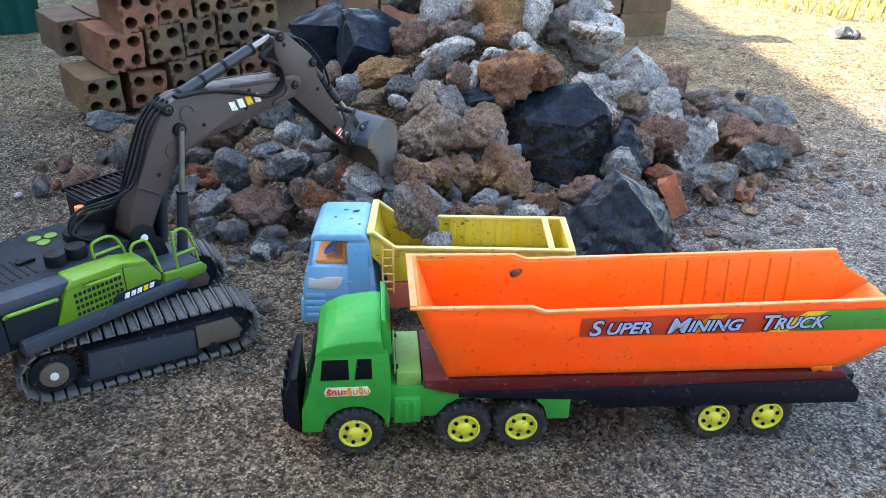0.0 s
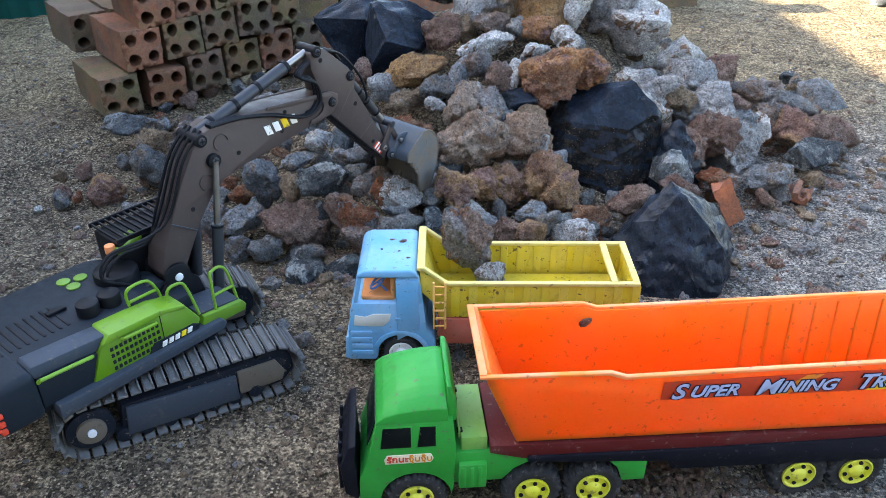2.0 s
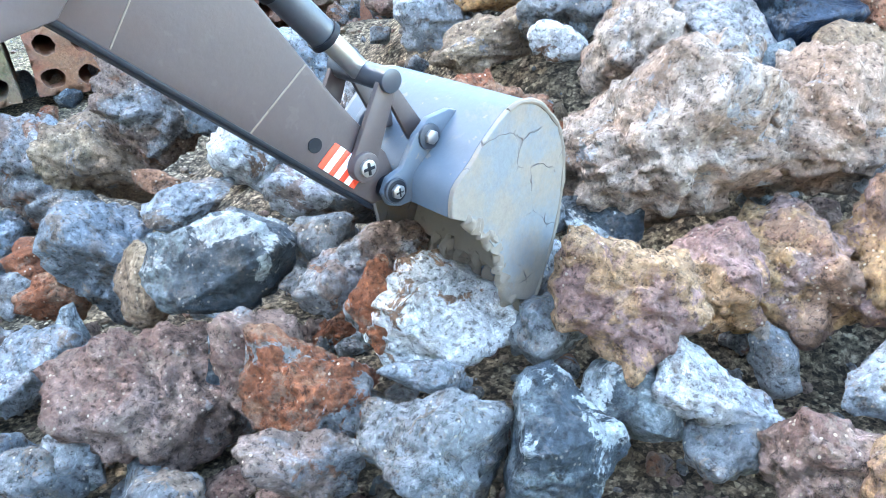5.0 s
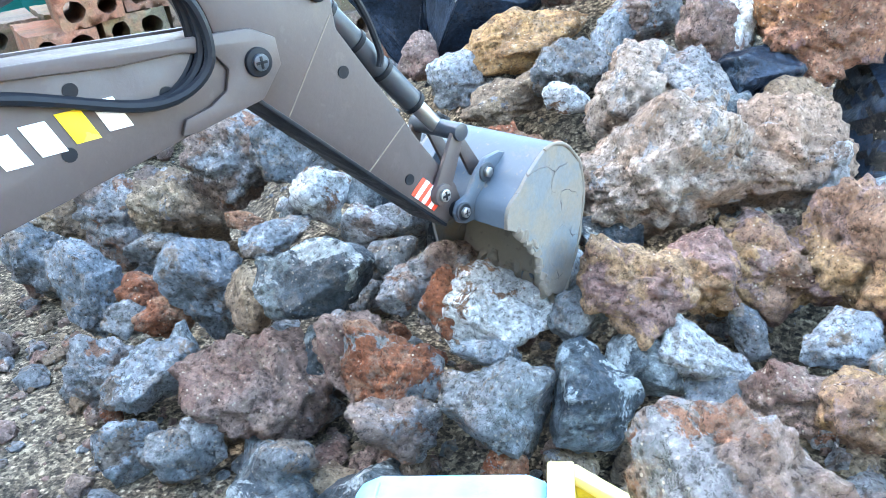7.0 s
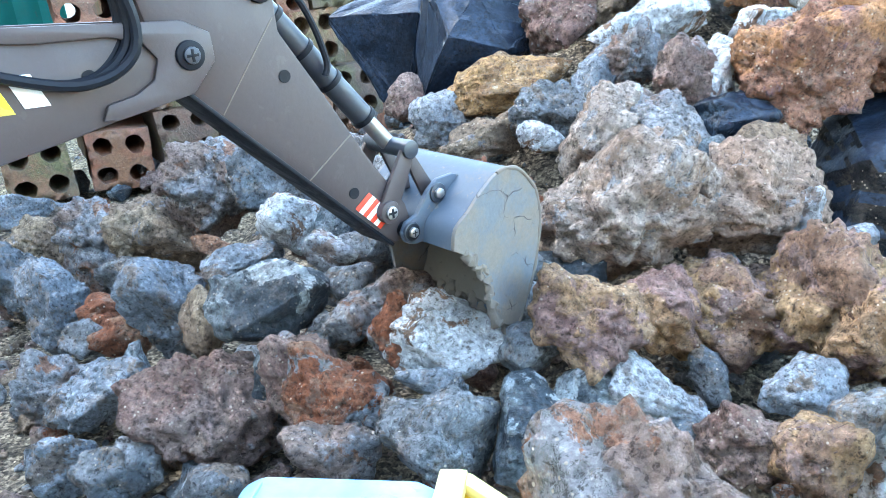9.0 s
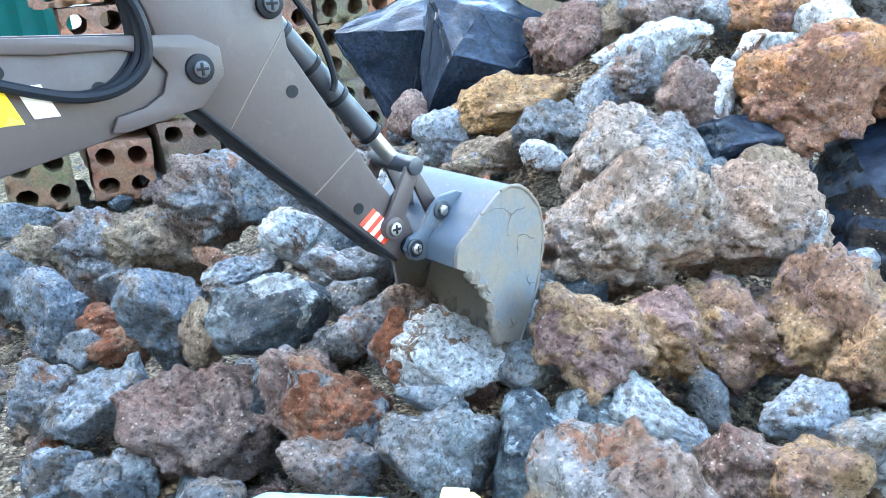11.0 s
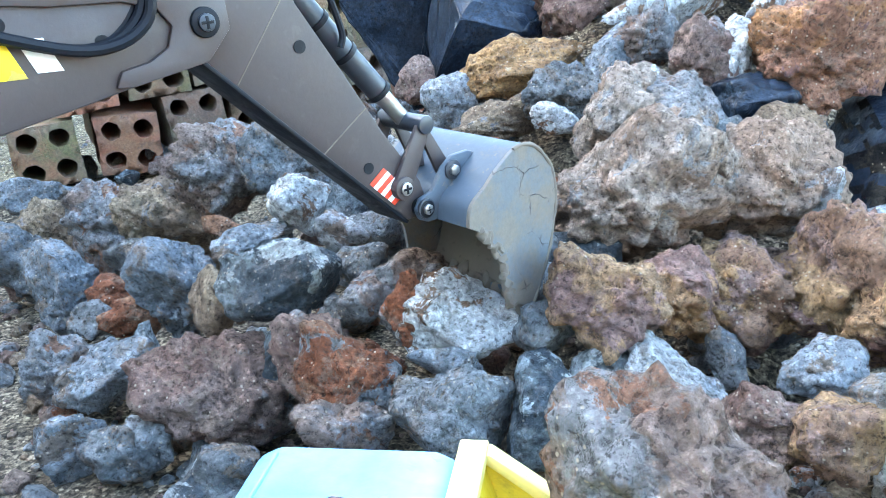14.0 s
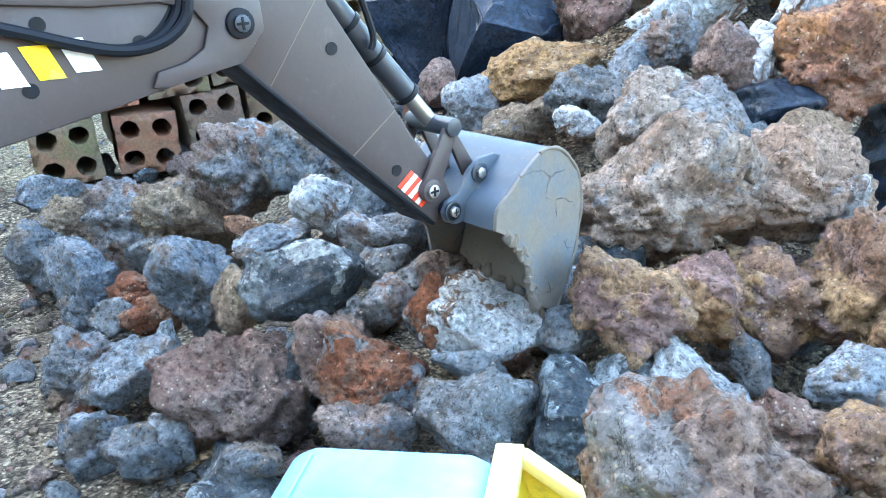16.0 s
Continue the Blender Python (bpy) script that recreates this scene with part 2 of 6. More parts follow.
CHARCOAL = plastic("charcoal_paint", (0.013, 0.019, 0.027), 0.42, 0.10, 0.012, (0.06, 0.058, 0.055), 0.12)
GREYM = plastic("grey_paint", (0.045, 0.058, 0.078), 0.42, 0.65, 0.06, (0.13, 0.115, 0.10), 0.5)
BOOM = plastic("brown_metal_paint", (0.056, 0.043, 0.041), 0.4, 0.12, 0.06, (0.13, 0.115, 0.105), 0.08)
BOOM.node_tree.nodes["Principled BSDF"].inputs["Specular IOR Level"].default_value = 0.28
TRACK = plastic("muddy_track_metal", (0.115, 0.118, 0.122), 0.6, 0.8, 0.06, (0.235, 0.205, 0.175), 0.7)
TRACK_IN = plastic("dark_track_frame", (0.012, 0.016, 0.025), 0.42, 0.4, 0.02, (0.17, 0.15, 0.13))
STEEL = plastic("bright_steel", (0.30, 0.29, 0.28), 0.32, 0.15, 0.05, (0.3, 0.28, 0.25), 0.2, 1.0, 0.9)
GUNMETAL = plastic("dark_cylinder_metal", (0.035, 0.040, 0.05), 0.33, 0.2, 0.08, (0.09, 0.085, 0.08), 0.05, 1.0, 0.3)
BUCKET = plastic("mud_stained_steel", (0.070, 0.086, 0.105), 0.45, 0.85, 0.1, (0.15, 0.125, 0.098), 0.6)
MUD = plastic("dried_mud", (0.135, 0.112, 0.088), 0.95, 0.6, 0.05, (0.085, 0.07, 0.055), 0.5)
def cracked(name, c, gap):
    """Mud dried on steel, split into plates."""
    m, n, l, p = nodes_of(name)
    v = coords(n, l)
    wob = n.new("ShaderNodeVectorMath")
    wob.operation = "MULTIPLY_ADD"
    t = n.new("ShaderNodeTexNoise")
    t.inputs["Scale"].default_value = 70
    l.new(v, t.inputs["Vector"])
    l.new(t.outputs["Color"], wob.inputs[0])
    wob.inputs[1].default_value = (0.012, 0.012, 0.012)
    l.new(v, wob.inputs[2])
    edge = step(n, l, voro(n, l, wob.outputs[0], 48, "DISTANCE_TO_EDGE"), 0.0, gap)
    gate = step(n, l, noise_tex(n, l, v, 30, 2), 0.38, 0.44)
    mx = n.new("ShaderNodeMath")
    mx.operation = "MAXIMUM"
    l.new(edge, mx.inputs[0])
    l.new(gate, mx.inputs[1])
    fine = noise_tex(n, l, v, 300, 5, 0.7)
    mid = noise_tex(n, l, v, 40, 5, 0.7)
    col = mixc(n, l, step(n, l, mid, 0.4, 0.6), c, (0.110, 0.118, 0.125))
    col = mixc(n, l, 1.0, col, mixc(n, l, fine, (0.75, 0.75, 0.75), (1.2, 1.2, 1.2)), "MULTIPLY")
    col = mixc(n, l, mx.outputs[0], (0.062, 0.052, 0.046), col)
    l.new(col, p.inputs["Base Color"])
    p.inputs["Roughness"].default_value = 0.85
    b = bumped(n, l, p, mx.outputs[0], 0.7, 0.002)
    bumped(n, l, p, fine, 0.4, 0.001, b)
    return m


CRACKED = cracked("cracked_mud", (0.145, 0.122, 0.097), 0.016)
HOSE = plastic("black_hose", (0.008, 0.009, 0.012), 0.4, 0.15, 0.0, (0.05, 0.047, 0.045), 0.1)
AMBER = plastic("amber_lamp", (0.9, 0.22, 0.02), 0.3, 0.1)
WHITE_INK = plastic("white_print", (0.8, 0.8, 0.78), 0.5, 0.1, 0.0)
YELLOW_INK = plastic("yellow_print", (0.85, 0.62, 0.02), 0.5, 0.1, 0.0)
RED_INK = plastic("red_print", (0.62, 0.05, 0.02), 0.5, 0.1, 0.0)
BLUE_INK = plastic("blue_print", (0.10, 0.16, 0.42), 0.4, 0.1, 0.1)
TEAL = plastic("teal_sheet_paint", (0.010, 0.10, 0.085), 0.4, 0.3, 0.05, (0.06, 0.06, 0.05), 0.3, 0.3)
SOIL = soil_mat()


# ---- building helpers ----
def finish(bm, name, mat, smooth=True):
    me = bpy.data.meshes.new(name)
    bm.normal_update()
    bm.to_mesh(me)
    bm.free()
    if mat:
        me.materials.append(mat)
    if smooth:
        for f in me.polygons:
            f.use_smooth = True
        me.set_sharp_from_angle(angle=radians(35))
    return me


def part(name, bm, mat, parent, label="", at=None, smooth=True):
    ob = new(name, finish(bm, name, mat, smooth))
    ob.parent = parent
    if at is not None:
        ob.matrix_basis = at
    if label:
        tagged(ob, label)
    return ob


def thing(name, m, label, category, group=""):
    ob = new(name)
    ob.empty_display_size = 0.05
    ob.matrix_basis = m
    return tagged(ob, label, category, group)


def bevel(bm, w, seg=2):
    if w > 0:
        bmesh.ops.bevel(bm, geom=bm.edges[:], offset=w, segments=seg, affect="EDGES", profile=0.5, clamp_overlap=True)
    return bm


def box(x0, x1, y0, y1, z0, z1, w=0.001, bm=None):
    own = bmesh.new()
    bmesh.ops.create_cube(own, size=1, matrix=Matrix.Translation(((x0 + x1) / 2, (y0 + y1) / 2, (z0 + z1) / 2)) @ Matrix.Diagonal((x1 - x0, y1 - y0, z1 - z0, 1)))
    bevel(own, w)
    return joined(bm, own)


def joined(bm, own):
    if bm is None:
        return own
    tmp = bpy.data.meshes.new("tmp")
    own.to_mesh(tmp)
    own.free()
    bm.from_mesh(tmp)
    bpy.data.meshes.remove(tmp)
    return bm


def prism(profile, y0, y1, w=0.001, bm=None, seg=2):
    """A profile in x, z drawn out from y0 to y1."""
    own = bmesh.new()
    a = [own.verts.new((x, y0, z)) for x, z in profile]
    b = [own.verts.new((x, y1, z)) for x, z in profile]
    k = len(a)
    own.faces.new(a)
    own.faces.new(b[::-1])
    for i in range(k):
        own.faces.new((a[i], b[i], b[(i + 1) % k], a[(i + 1) % k]))
    bmesh.ops.recalc_face_normals(own, faces=own.faces[:])
    bevel(own, w, seg)
    return joined(bm, own)


def tube(points, r, bm=None, sides=10, smooth_steps=0, caps=True):
    """A round bar or hose along points; r is one radius or one for each point."""
    pts = [Vector(p) for p in points]
    if smooth_steps:
        out = []
        for i in range(len(pts) - 1):
            p0, p1, p2, p3 = pts[max(i - 1, 0)], pts[i], pts[i + 1], pts[min(i + 2, len(pts) - 1)]
            for k in range(smooth_steps):
                t = k / smooth_steps
                out.append(0.5 * (2 * p1 + (p2 - p0) * t + (2 * p0 - 5 * p1 + 4 * p2 - p3) * t * t + (3 * p1 - p0 - 3 * p2 + p3) * t ** 3))
        pts = out + [pts[-1]]
    rs = [r] * len(pts) if isinstance(r, (int, float)) else list(r)
    own = bmesh.new()
    rings = []
    side = None
    for i, p in enumerate(pts):
        d = (pts[min(i + 1, len(pts) - 1)] - pts[max(i - 1, 0)]).normalized()
        if side is None:
            side = d.orthogonal().normalized()
        side = (side - d * side.dot(d)).normalized()
        up = d.cross(side)
        rings.append([own.verts.new(p + (side * math.cos(a) + up * math.sin(a)) * rs[i]) for a in (2 * math.pi * k / sides for k in range(sides))])
    for a, b in zip(rings, rings[1:]):
        for k in range(sides):
            own.faces.new((a[k], a[(k + 1) % sides], b[(k + 1) % sides], b[k]))
    if caps:
        own.faces.new(rings[0][::-1])
        own.faces.new(rings[-1])
    return joined(bm, own)


def disc(c, axis, r, half, w=0.0006, bm=None, sides=28):
    """A short cylinder about an axis ('x', 'y' or 'z'), bevelled."""
    own = bmesh.new()
    turn = {"x": pose(0, 0, 0, 0, 90, 0), "y": pose(0, 0, 0, 90, 0, 0), "z": Matrix()}[axis]
    bmesh.ops.create_cone(own, cap_ends=True, segments=sides, radius1=r, radius2=r, depth=2 * half, matrix=Matrix.Translation(c) @ turn)
    if w:
        bmesh.ops.bevel(own, geom=[e for e in own.edges if e.is_manifold and e.calc_face_angle(0) > 1], offset=w, segments=2, affect="EDGES", profile=0.5)
    return joined(bm, own)


def lathe(profile, axis_at, bm=None, sides=32):
    """Rings of (radius, y) turned about an axis along y through (x, z)."""
    own = bmesh.new()
    rings = []
    for r, y in profile:
        rings.append([own.verts.new((axis_at[0] + r * math.cos(a), y, axis_at[1] + r * math.sin(a))) for a in (2 * math.pi * k / sides for k in range(sides))])
    for a, b in zip(rings, rings[1:]):
        for k in range(sides):
            own.faces.new((a[k], a[(k + 1) % sides], b[(k + 1) % sides], b[k]))
    own.faces.new(rings[0][::-1])
    own.faces.new(rings[-1])
    bmesh.ops.recalc_face_normals(own, faces=own.faces[:])
    return joined(bm, own)


def ease(a, b, x):
    t = min(1.0, max(0.0, (x - a) / (b - a)))
    return t * t * (3 - 2 * t)


def heap(x, y):
    """Height of the rock heap's face."""
    f = 1.0
    if x < 0:
        f = 1 - 0.42 * ease(0, 0.28, -x) - 0.40 * ease(0.28, 0.6, -x)
    if x > 0.25:
        f *= 1 - ease(0.25, 0.95, x)
    z = max(0.0, 0.03 + 0.56 * (y - 1.2))
    if x > 0.3:
        z = max(0.0, 0.56 * (y - 1.2 - 0.35 * (x - 0.3)))
    z = min(z, 0.36 - 0.45 * max(0.0, y - 1.85))
    return max(0.0, z * f)


def land(x, y):
    """Height of the ground: almost level, a little higher under the bricks, with the mound inside the heap."""
    near = ease(6.0, 2.5, math.hypot(x, y - 1))
    z = near * (0.006 * noise.noise((x * 3, y * 3, 0)) + 0.0035 * noise.noise((x * 11, y * 11, 3)) + 0.002 * noise.noise((x * 34, y * 34, 5)))
    z += 0.045 * ease(0.25, 0.0, abs((x + 0.62) * 0.5 - (y - 1.80) * 0.86)) * ease(-1.3, -0.8, x) * ease(0.5, 0.2, x) * near
    return max(z - 0.003, heap(x, y) - 0.115 + 0.012 * noise.noise((x * 16, y * 16, 1)))


# ---- ground: one sheet, fine near the toys, out to the horizon ----
def spread(lo, hi, stepsize, far):
    mid = np.arange(lo, hi + stepsize / 2, stepsize).tolist()
    out, d = [], stepsize
    while sum(out) < far:
        d *= 1.35
        out.append(d)
    acc = np.cumsum(out)
    return [lo - a for a in acc[::-1]] + mid + [hi + a for a in acc]


gx, gy = spread(-1.5, 1.9, 0.016, 250), spread(0.3, 3.3, 0.016, 250)
gverts = [(x, y, land(x, y)) for y in gy for x in gx]
W = len(gx)
gfaces = [(j * W + i, j * W + i + 1, (j + 1) * W + i + 1, (j + 1) * W + i) for j in range(len(gy) - 1) for i in range(W - 1)]
me = bpy.data.meshes.new("ground")
me.from_pydata(gverts, [], gfaces)
me.materials.append(SOIL)
for f in me.polygons:
    f.use_smooth = True
tagged(new("ground", me), "trodden brown earth with grit and damp grey patches", "ground", kind="structure")

# an unseen wall, added beside the yard to keep the toys in the shade
WALL = plastic("plaster", (0.34, 0.32, 0.29), 0.9, 0.4, 0.1, (0.3, 0.27, 0.23), 0.2, 0.1)
me = finish(box(-0.2, 0, -10, 6.2, -0.05, 3.36, 0.01), "wall_west", WALL, False)
ww = new("wall_west", me)
ww.matrix_basis = pose(-3.2, 2.9, 0, 0, 0, 4)
tagged(ww, "unseen plain plastered wall added beside the yard to cast its shade", "wall", kind="structure")

# unseen wall added behind the camera; it blocks sky light from the front
me = finish(box(-2.7, 6.0, -2.0, -1.8, -0.05, 2.3, 0.01), "wall_south", WALL, False)
tagged(new("wall_south", me), "unseen plain plastered wall added to cut light from the front", "wall", kind="structure")

# ---- rocks ----
def ico(level):
    bm = bmesh.new()
    bmesh.ops.create_icosphere(bm, subdivisions=level, radius=1)
    bm.verts.ensure_lookup_table()
    d = np.array([v.co[:] for v in bm.verts])
    faces = [tuple(v.index for v in f.verts) for f in bm.faces]
    bm.free()
    return d / np.linalg.norm(d, axis=1)[:, None], faces


ICO = {k: ico(k) for k in (2, 4, 5)}
# facets, sharpness, lumps, crag height in metres, pits
ROCK_FORM = {"slate": (11, 30, 0.06, 0.0030, 0.0), "black": (8, 40, 0.05, 0.0020, 0.0), "grey": (15, 14, 0.10, 0.0045, 0.02), "blue": (13, 14, 0.10, 0.0042, 0.02),
             "white": (13, 14, 0.10, 0.0045, 0.03), "pale": (13, 14, 0.11, 0.0048, 0.03), "brown": (15, 11, 0.14, 0.0062, 0.05), "tan": (14, 11, 0.14, 0.0060, 0.04),
             "mixed": (14, 12, 0.15, 0.0062, 0.05), "rust": (15, 12, 0.14, 0.0060, 0.06), "orange": (13, 12, 0.13, 0.0055, 0.06), "clay": (13, 10, 0.17, 0.0065, 0.04),
             "plum": (14, 12, 0.15, 0.0065, 0.06), "ochre": (14, 9, 0.16, 0.0062, 0.08), "amber": (12, 12, 0.13, 0.0055, 0.03)}
ROCK_LABEL = {"slate": "dark slate-grey angular rock", "black": "smooth black angular boulder", "grey": "dull grey rough rock", "blue": "blue-grey chalky rock",
              "white": "whitish crusted rock with brown stains", "pale": "pale grey rough rock", "brown": "brown porous rock with dusty face", "tan": "tan earthy rock",
              "mixed": "mottled grey and brown porous rock", "rust": "rust-red porous rock", "orange": "orange-brown weathered rock", "clay": "large clay-coloured lumpy rock",
              "plum": "purple-brown pitted rock", "ochre": "ochre knobbly pitted rock", "amber": "amber-yellow gritty rock"}
ROCK_CHIPS = {"black": (9, 0.74), "slate": (12, 0.82), "grey": (10, 0.88), "blue": (10, 0.87), "white": (8, 0.88), "pale": (8, 0.88)}
rock_count = 0


def hull_mesh(kind, a, c, b, seed, level, corners=None):
    """An angular rock: the hull of a few random corners, its edges and faces then roughened."""
    rng = np.random.RandomState(seed)
    pts = rng.normal(size=(15 if kind == "black" else 19, 3))
    pts /= np.linalg.norm(pts, axis=1)[:, None]
    pts *= rng.uniform(0.82, 1.12, (len(pts), 1))
    if corners:
        pts = np.array(corners) + rng.uniform(-0.04, 0.04, (len(corners), 3))
    pts -= (pts.max(0) + pts.min(0)) / 2
    pts /= (pts.max(0) - pts.min(0)) / 2
    bm = bmesh.new()
    for q in pts * (a, c, b):
        bm.verts.new(q)
    r = bmesh.ops.convex_hull(bm, input=bm.verts[:])
    bmesh.ops.delete(bm, geom=[g for g in r["geom_interior"] if isinstance(g, bmesh.types.BMVert)], context="VERTS")
    if kind == "black":
        # chips knocked off the corners and edges
        for _ in range(8):
            cn = Vector(rng.normal(size=3)).normalized()
            top = max(v.co.dot(cn) for v in bm.verts)
            bmesh.ops.bisect_plane(bm, geom=bm.verts[:] + bm.edges[:] + bm.faces[:], plane_co=cn * top * rng.uniform(0.945, 0.985), plane_no=cn, clear_outer=True)
            co = [v.co.copy() for v in bm.verts]
            bm.clear()
            for q in co:
                bm.verts.new(q)
            bmesh.ops.remove_doubles(bm, verts=bm.verts[:], dist=0.0015)
            r = bmesh.ops.convex_hull(bm, input=bm.verts[:])
            bmesh.ops.delete(bm, geom=[g for g in r["geom_interior"] if isinstance(g, bmesh.types.BMVert)], context="VERTS")
    bmesh.ops.bevel(bm, geom=bm.edges[:], offset=(0.012 if kind == "black" else 0.045) * min(a, b, c), segments=2, affect="EDGES", profile=0.6, clamp_overlap=True)
    bmesh.ops.triangulate(bm, faces=bm.faces[:])
    for _ in range(4 if level > 4 else 3):
        long = [e for e in bm.edges if e.calc_length() > 0.06 * max(a, b, c)]
        bmesh.ops.subdivide_edges(bm, edges=long, cuts=1, use_grid_fill=True)
        bmesh.ops.triangulate(bm, faces=[f for f in bm.faces if len(f.verts) > 3])
    bm.normal_update()
    sh = Vector(rng.uniform(-50, 50, 3))
    crag = min(ROCK_FORM[kind][3], 0.10 * min(a, b, c))
    for v in bm.verts:
        p = v.co.copy()
        if kind == "black":
            v.co += v.normal * 0.0035 * noise.noise(Vector((p.x * 30, p.y * 30, p.z * 75)) + sh)
        v.co += v.normal * crag * (1.6 * noise.noise(p * 26 + sh) + 1.0 * noise.noise(p * 70 - sh) - 0.5 + 1.1 * noise.turbulence(p * 48 + sh, 4, True, amplitude_scale=0.55, frequency_scale=2.2) + 0.5 * noise.noise(p * 170))
    me = finish(bm, "rock", ROCK[kind], False)
    for f in me.polygons:
        f.use_smooth = True
    me.set_sharp_from_angle(angle=radians(18 if kind == "black" else 28))
    return me


def rock_mesh(kind, a, c, b, seed, level):
    if kind in ("black", "slate"):
        return hull_mesh(kind, a, c, b, seed, level)
    rng = np.random.RandomState(seed)
    facets, sharp, lumps, rough, pits = ROCK_FORM[kind]
    d, faces = ICO[level]
    nn = rng.normal(size=(facets, 3))
    nn /= np.linalg.norm(nn, axis=1)[:, None]
    off = rng.uniform(0.62, 1.0, facets)
    q = np.clip(d @ nn.T, 0, None) / off
    r = np.minimum(1.0 / (np.sum(q ** sharp, axis=1) + 0.62 ** sharp) ** (1.0 / sharp), 1.5)
    sh = Vector(rng.uniform(-50, 50, 3))
    out = d * r[:, None]
    chips, keep = ROCK_CHIPS.get(kind, (12, 0.87))
    for _ in range(chips):
        cn = rng.normal(size=3)
        cn /= np.linalg.norm(cn)
        dot = out @ cn
        over = np.clip(dot - dot.max() * rng.uniform(keep - 0.06, keep + 0.08), 0, None)
        out -= over[:, None] * cn
    for i in range(len(d)):
        v = Vector(d[i])
        k = 1 + lumps * 1.3 * noise.noise(v * 1.9 + sh) + lumps * 0.6 * noise.noise(v * 4.1 + sh)
        if pits:
            k -= pits * 2.4 * max(0.0, noise.noise(v * 5.3 - sh) - 0.15) ** 0.7
        out[i] *= k
    out -= (out.max(0) + out.min(0)) / 2
    out /= (out.max(0) - out.min(0)) / 2
    out *= (a, c, b)
    if level > 3:
        crag = min(1.35 * rough, 0.145 * min(a, b, c))
        for i in range(len(d)):
            p = Vector(out[i])
            t = noise.turbulence(p * 55 + sh, 4, True, amplitude_scale=0.55, frequency_scale=2.2)
            out[i] += d[i] * crag * (1.5 * t - 0.75 + 0.7 * noise.noise(p * 75 - sh) + 0.55 * noise.noise(p * 210 + sh))
    me = bpy.data.meshes.new("rock")
    me.from_pydata(out.tolist(), [], faces)
    me.materials.append(ROCK[kind])
    for f in me.polygons:
        f.use_smooth = True
    return me


def rock(kind, x, y, z, a, c, b, tilt, yaw, name="rock", label="", group="rocks of the heap", level=0, corners=None, spin=0.0):
    global rock_count
    rock_count += 1
    make = (lambda *q: hull_mesh(*q, corners)) if corners else rock_mesh
    ob = new(name, make(kind, a, c, b, 100 + rock_count, level or (5 if max(a, b) > 0.026 and y < 1.66 else 4)))
    ob.matrix_basis = pose(x, y, z, tilt, 0, yaw) @ pose(0, 0, 0, 0, spin, 0)
    return tagged(ob, label or ROCK_LABEL[kind] + " in the heap", "rock", group)


rock("brown", 0.299, 1.305, 0.068, 0.043, 0.035, 0.030, -38, 5)
rock("white", 0.197, 1.237, 0.029, 0.041, 0.037, 0.037, -38, 5)
rock("rust", 0.228, 1.255, 0.041, 0.037, 0.035, 0.037, -38, 5)
rock("white", 0.324, 1.560, 0.176, 0.032, 0.032, 0.035, -38, 5)
rock("pale", 0.370, 1.572, 0.165, 0.036, 0.035, 0.038, -38, 5)
rock("white", 0.329, 1.514, 0.148, 0.037, 0.032, 0.031, -38, 5)
rock("white", 0.367, 1.511, 0.136, 0.031, 0.029, 0.030, -38, 5)
rock("pale", 0.469, 1.587, 0.123, 0.063, 0.053, 0.050, -38, 5)
rock("brown", 0.422, 1.465, 0.087, 0.045, 0.045, 0.050, -38, 5)
rock("brown", 0.393, 1.374, 0.054, 0.043, 0.034, 0.030, -38, 5)
rock("slate", -0.222, 1.187, -0.006, 0.040, 0.041, 0.046, -38, 5)
rock("slate", -0.163, 1.186, 0.004, 0.027, 0.024, 0.023, -38, 5)
rock("plum", -0.626, 1.412, 0.016, 0.037, 0.033, 0.033, -38, 5)
rock("slate", 0.192, 1.251, 0.036, 0.046, 0.037, 0.031, -38, 5)
rock("tan", 0.396, 1.562, 0.152, 0.027, 0.028, 0.032, -38, 5)
rock("slate", 0.385, 1.410, 0.074, 0.039, 0.038, 0.042, -38, 5)
rock("pale", 0.038, 1.697, 0.289, 0.048, 0.044, 0.045, -28, 2)
rock("amber", 0.155, 1.686, 0.278, 0.059, 0.059, 0.067, -28, 2)
rock("white", 0.224, 1.703, 0.292, 0.045, 0.047, 0.053, -28, 2)
rock("pale", 0.309, 1.747, 0.279, 0.055, 0.052, 0.055, -28, 2)
rock("white", 0.360, 1.731, 0.246, 0.063, 0.059, 0.060, -28, 2)
rock("white", 0.351, 1.779, 0.280, 0.056, 0.050, 0.049, -28, 2)
rock("white", 0.445, 1.696, 0.190, 0.049, 0.042, 0.038, -28, 2)
rock("pale", 0.465, 1.660, 0.159, 0.060, 0.049, 0.043, -28, 2)
rock("brown", 0.529, 1.719, 0.149, 0.048, 0.043, 0.042, -28, 2)
rock("pale", 0.531, 1.523, 0.072, 0.046, 0.050, 0.059, -28, 2)
rock("white", 0.588, 1.594, 0.078, 0.032, 0.033, 0.037, -28, 2)
rock("brown", 0.475, 1.521, 0.094, 0.054, 0.045, 0.041, -28, 2)
rock("mixed", 0.606, 1.713, 0.101, 0.062, 0.048, 0.040, -28, 2)
rock("grey", 0.707, 1.784, 0.061, 0.068, 0.049, 0.035, -28, 2)
rock("blue", 0.866, 1.978, 0.007, 0.059, 0.051, 0.049, -28, 2)
rock("brown", 0.773, 1.721, 0.022, 0.081, 0.060, 0.046, -28, 2)
rock("slate", 0.709, 1.592, 0.030, 0.054, 0.041, 0.032, -28, 2)
rock("plum", 0.671, 1.667, 0.057, 0.047, 0.046, 0.050, -28, 2)
rock("blue", 0.573, 1.462, 0.041, 0.050, 0.036, 0.025, -28, 2)
rock("tan", 0.417, 1.572, 0.145, 0.044, 0.036, 0.031, -28, 2)
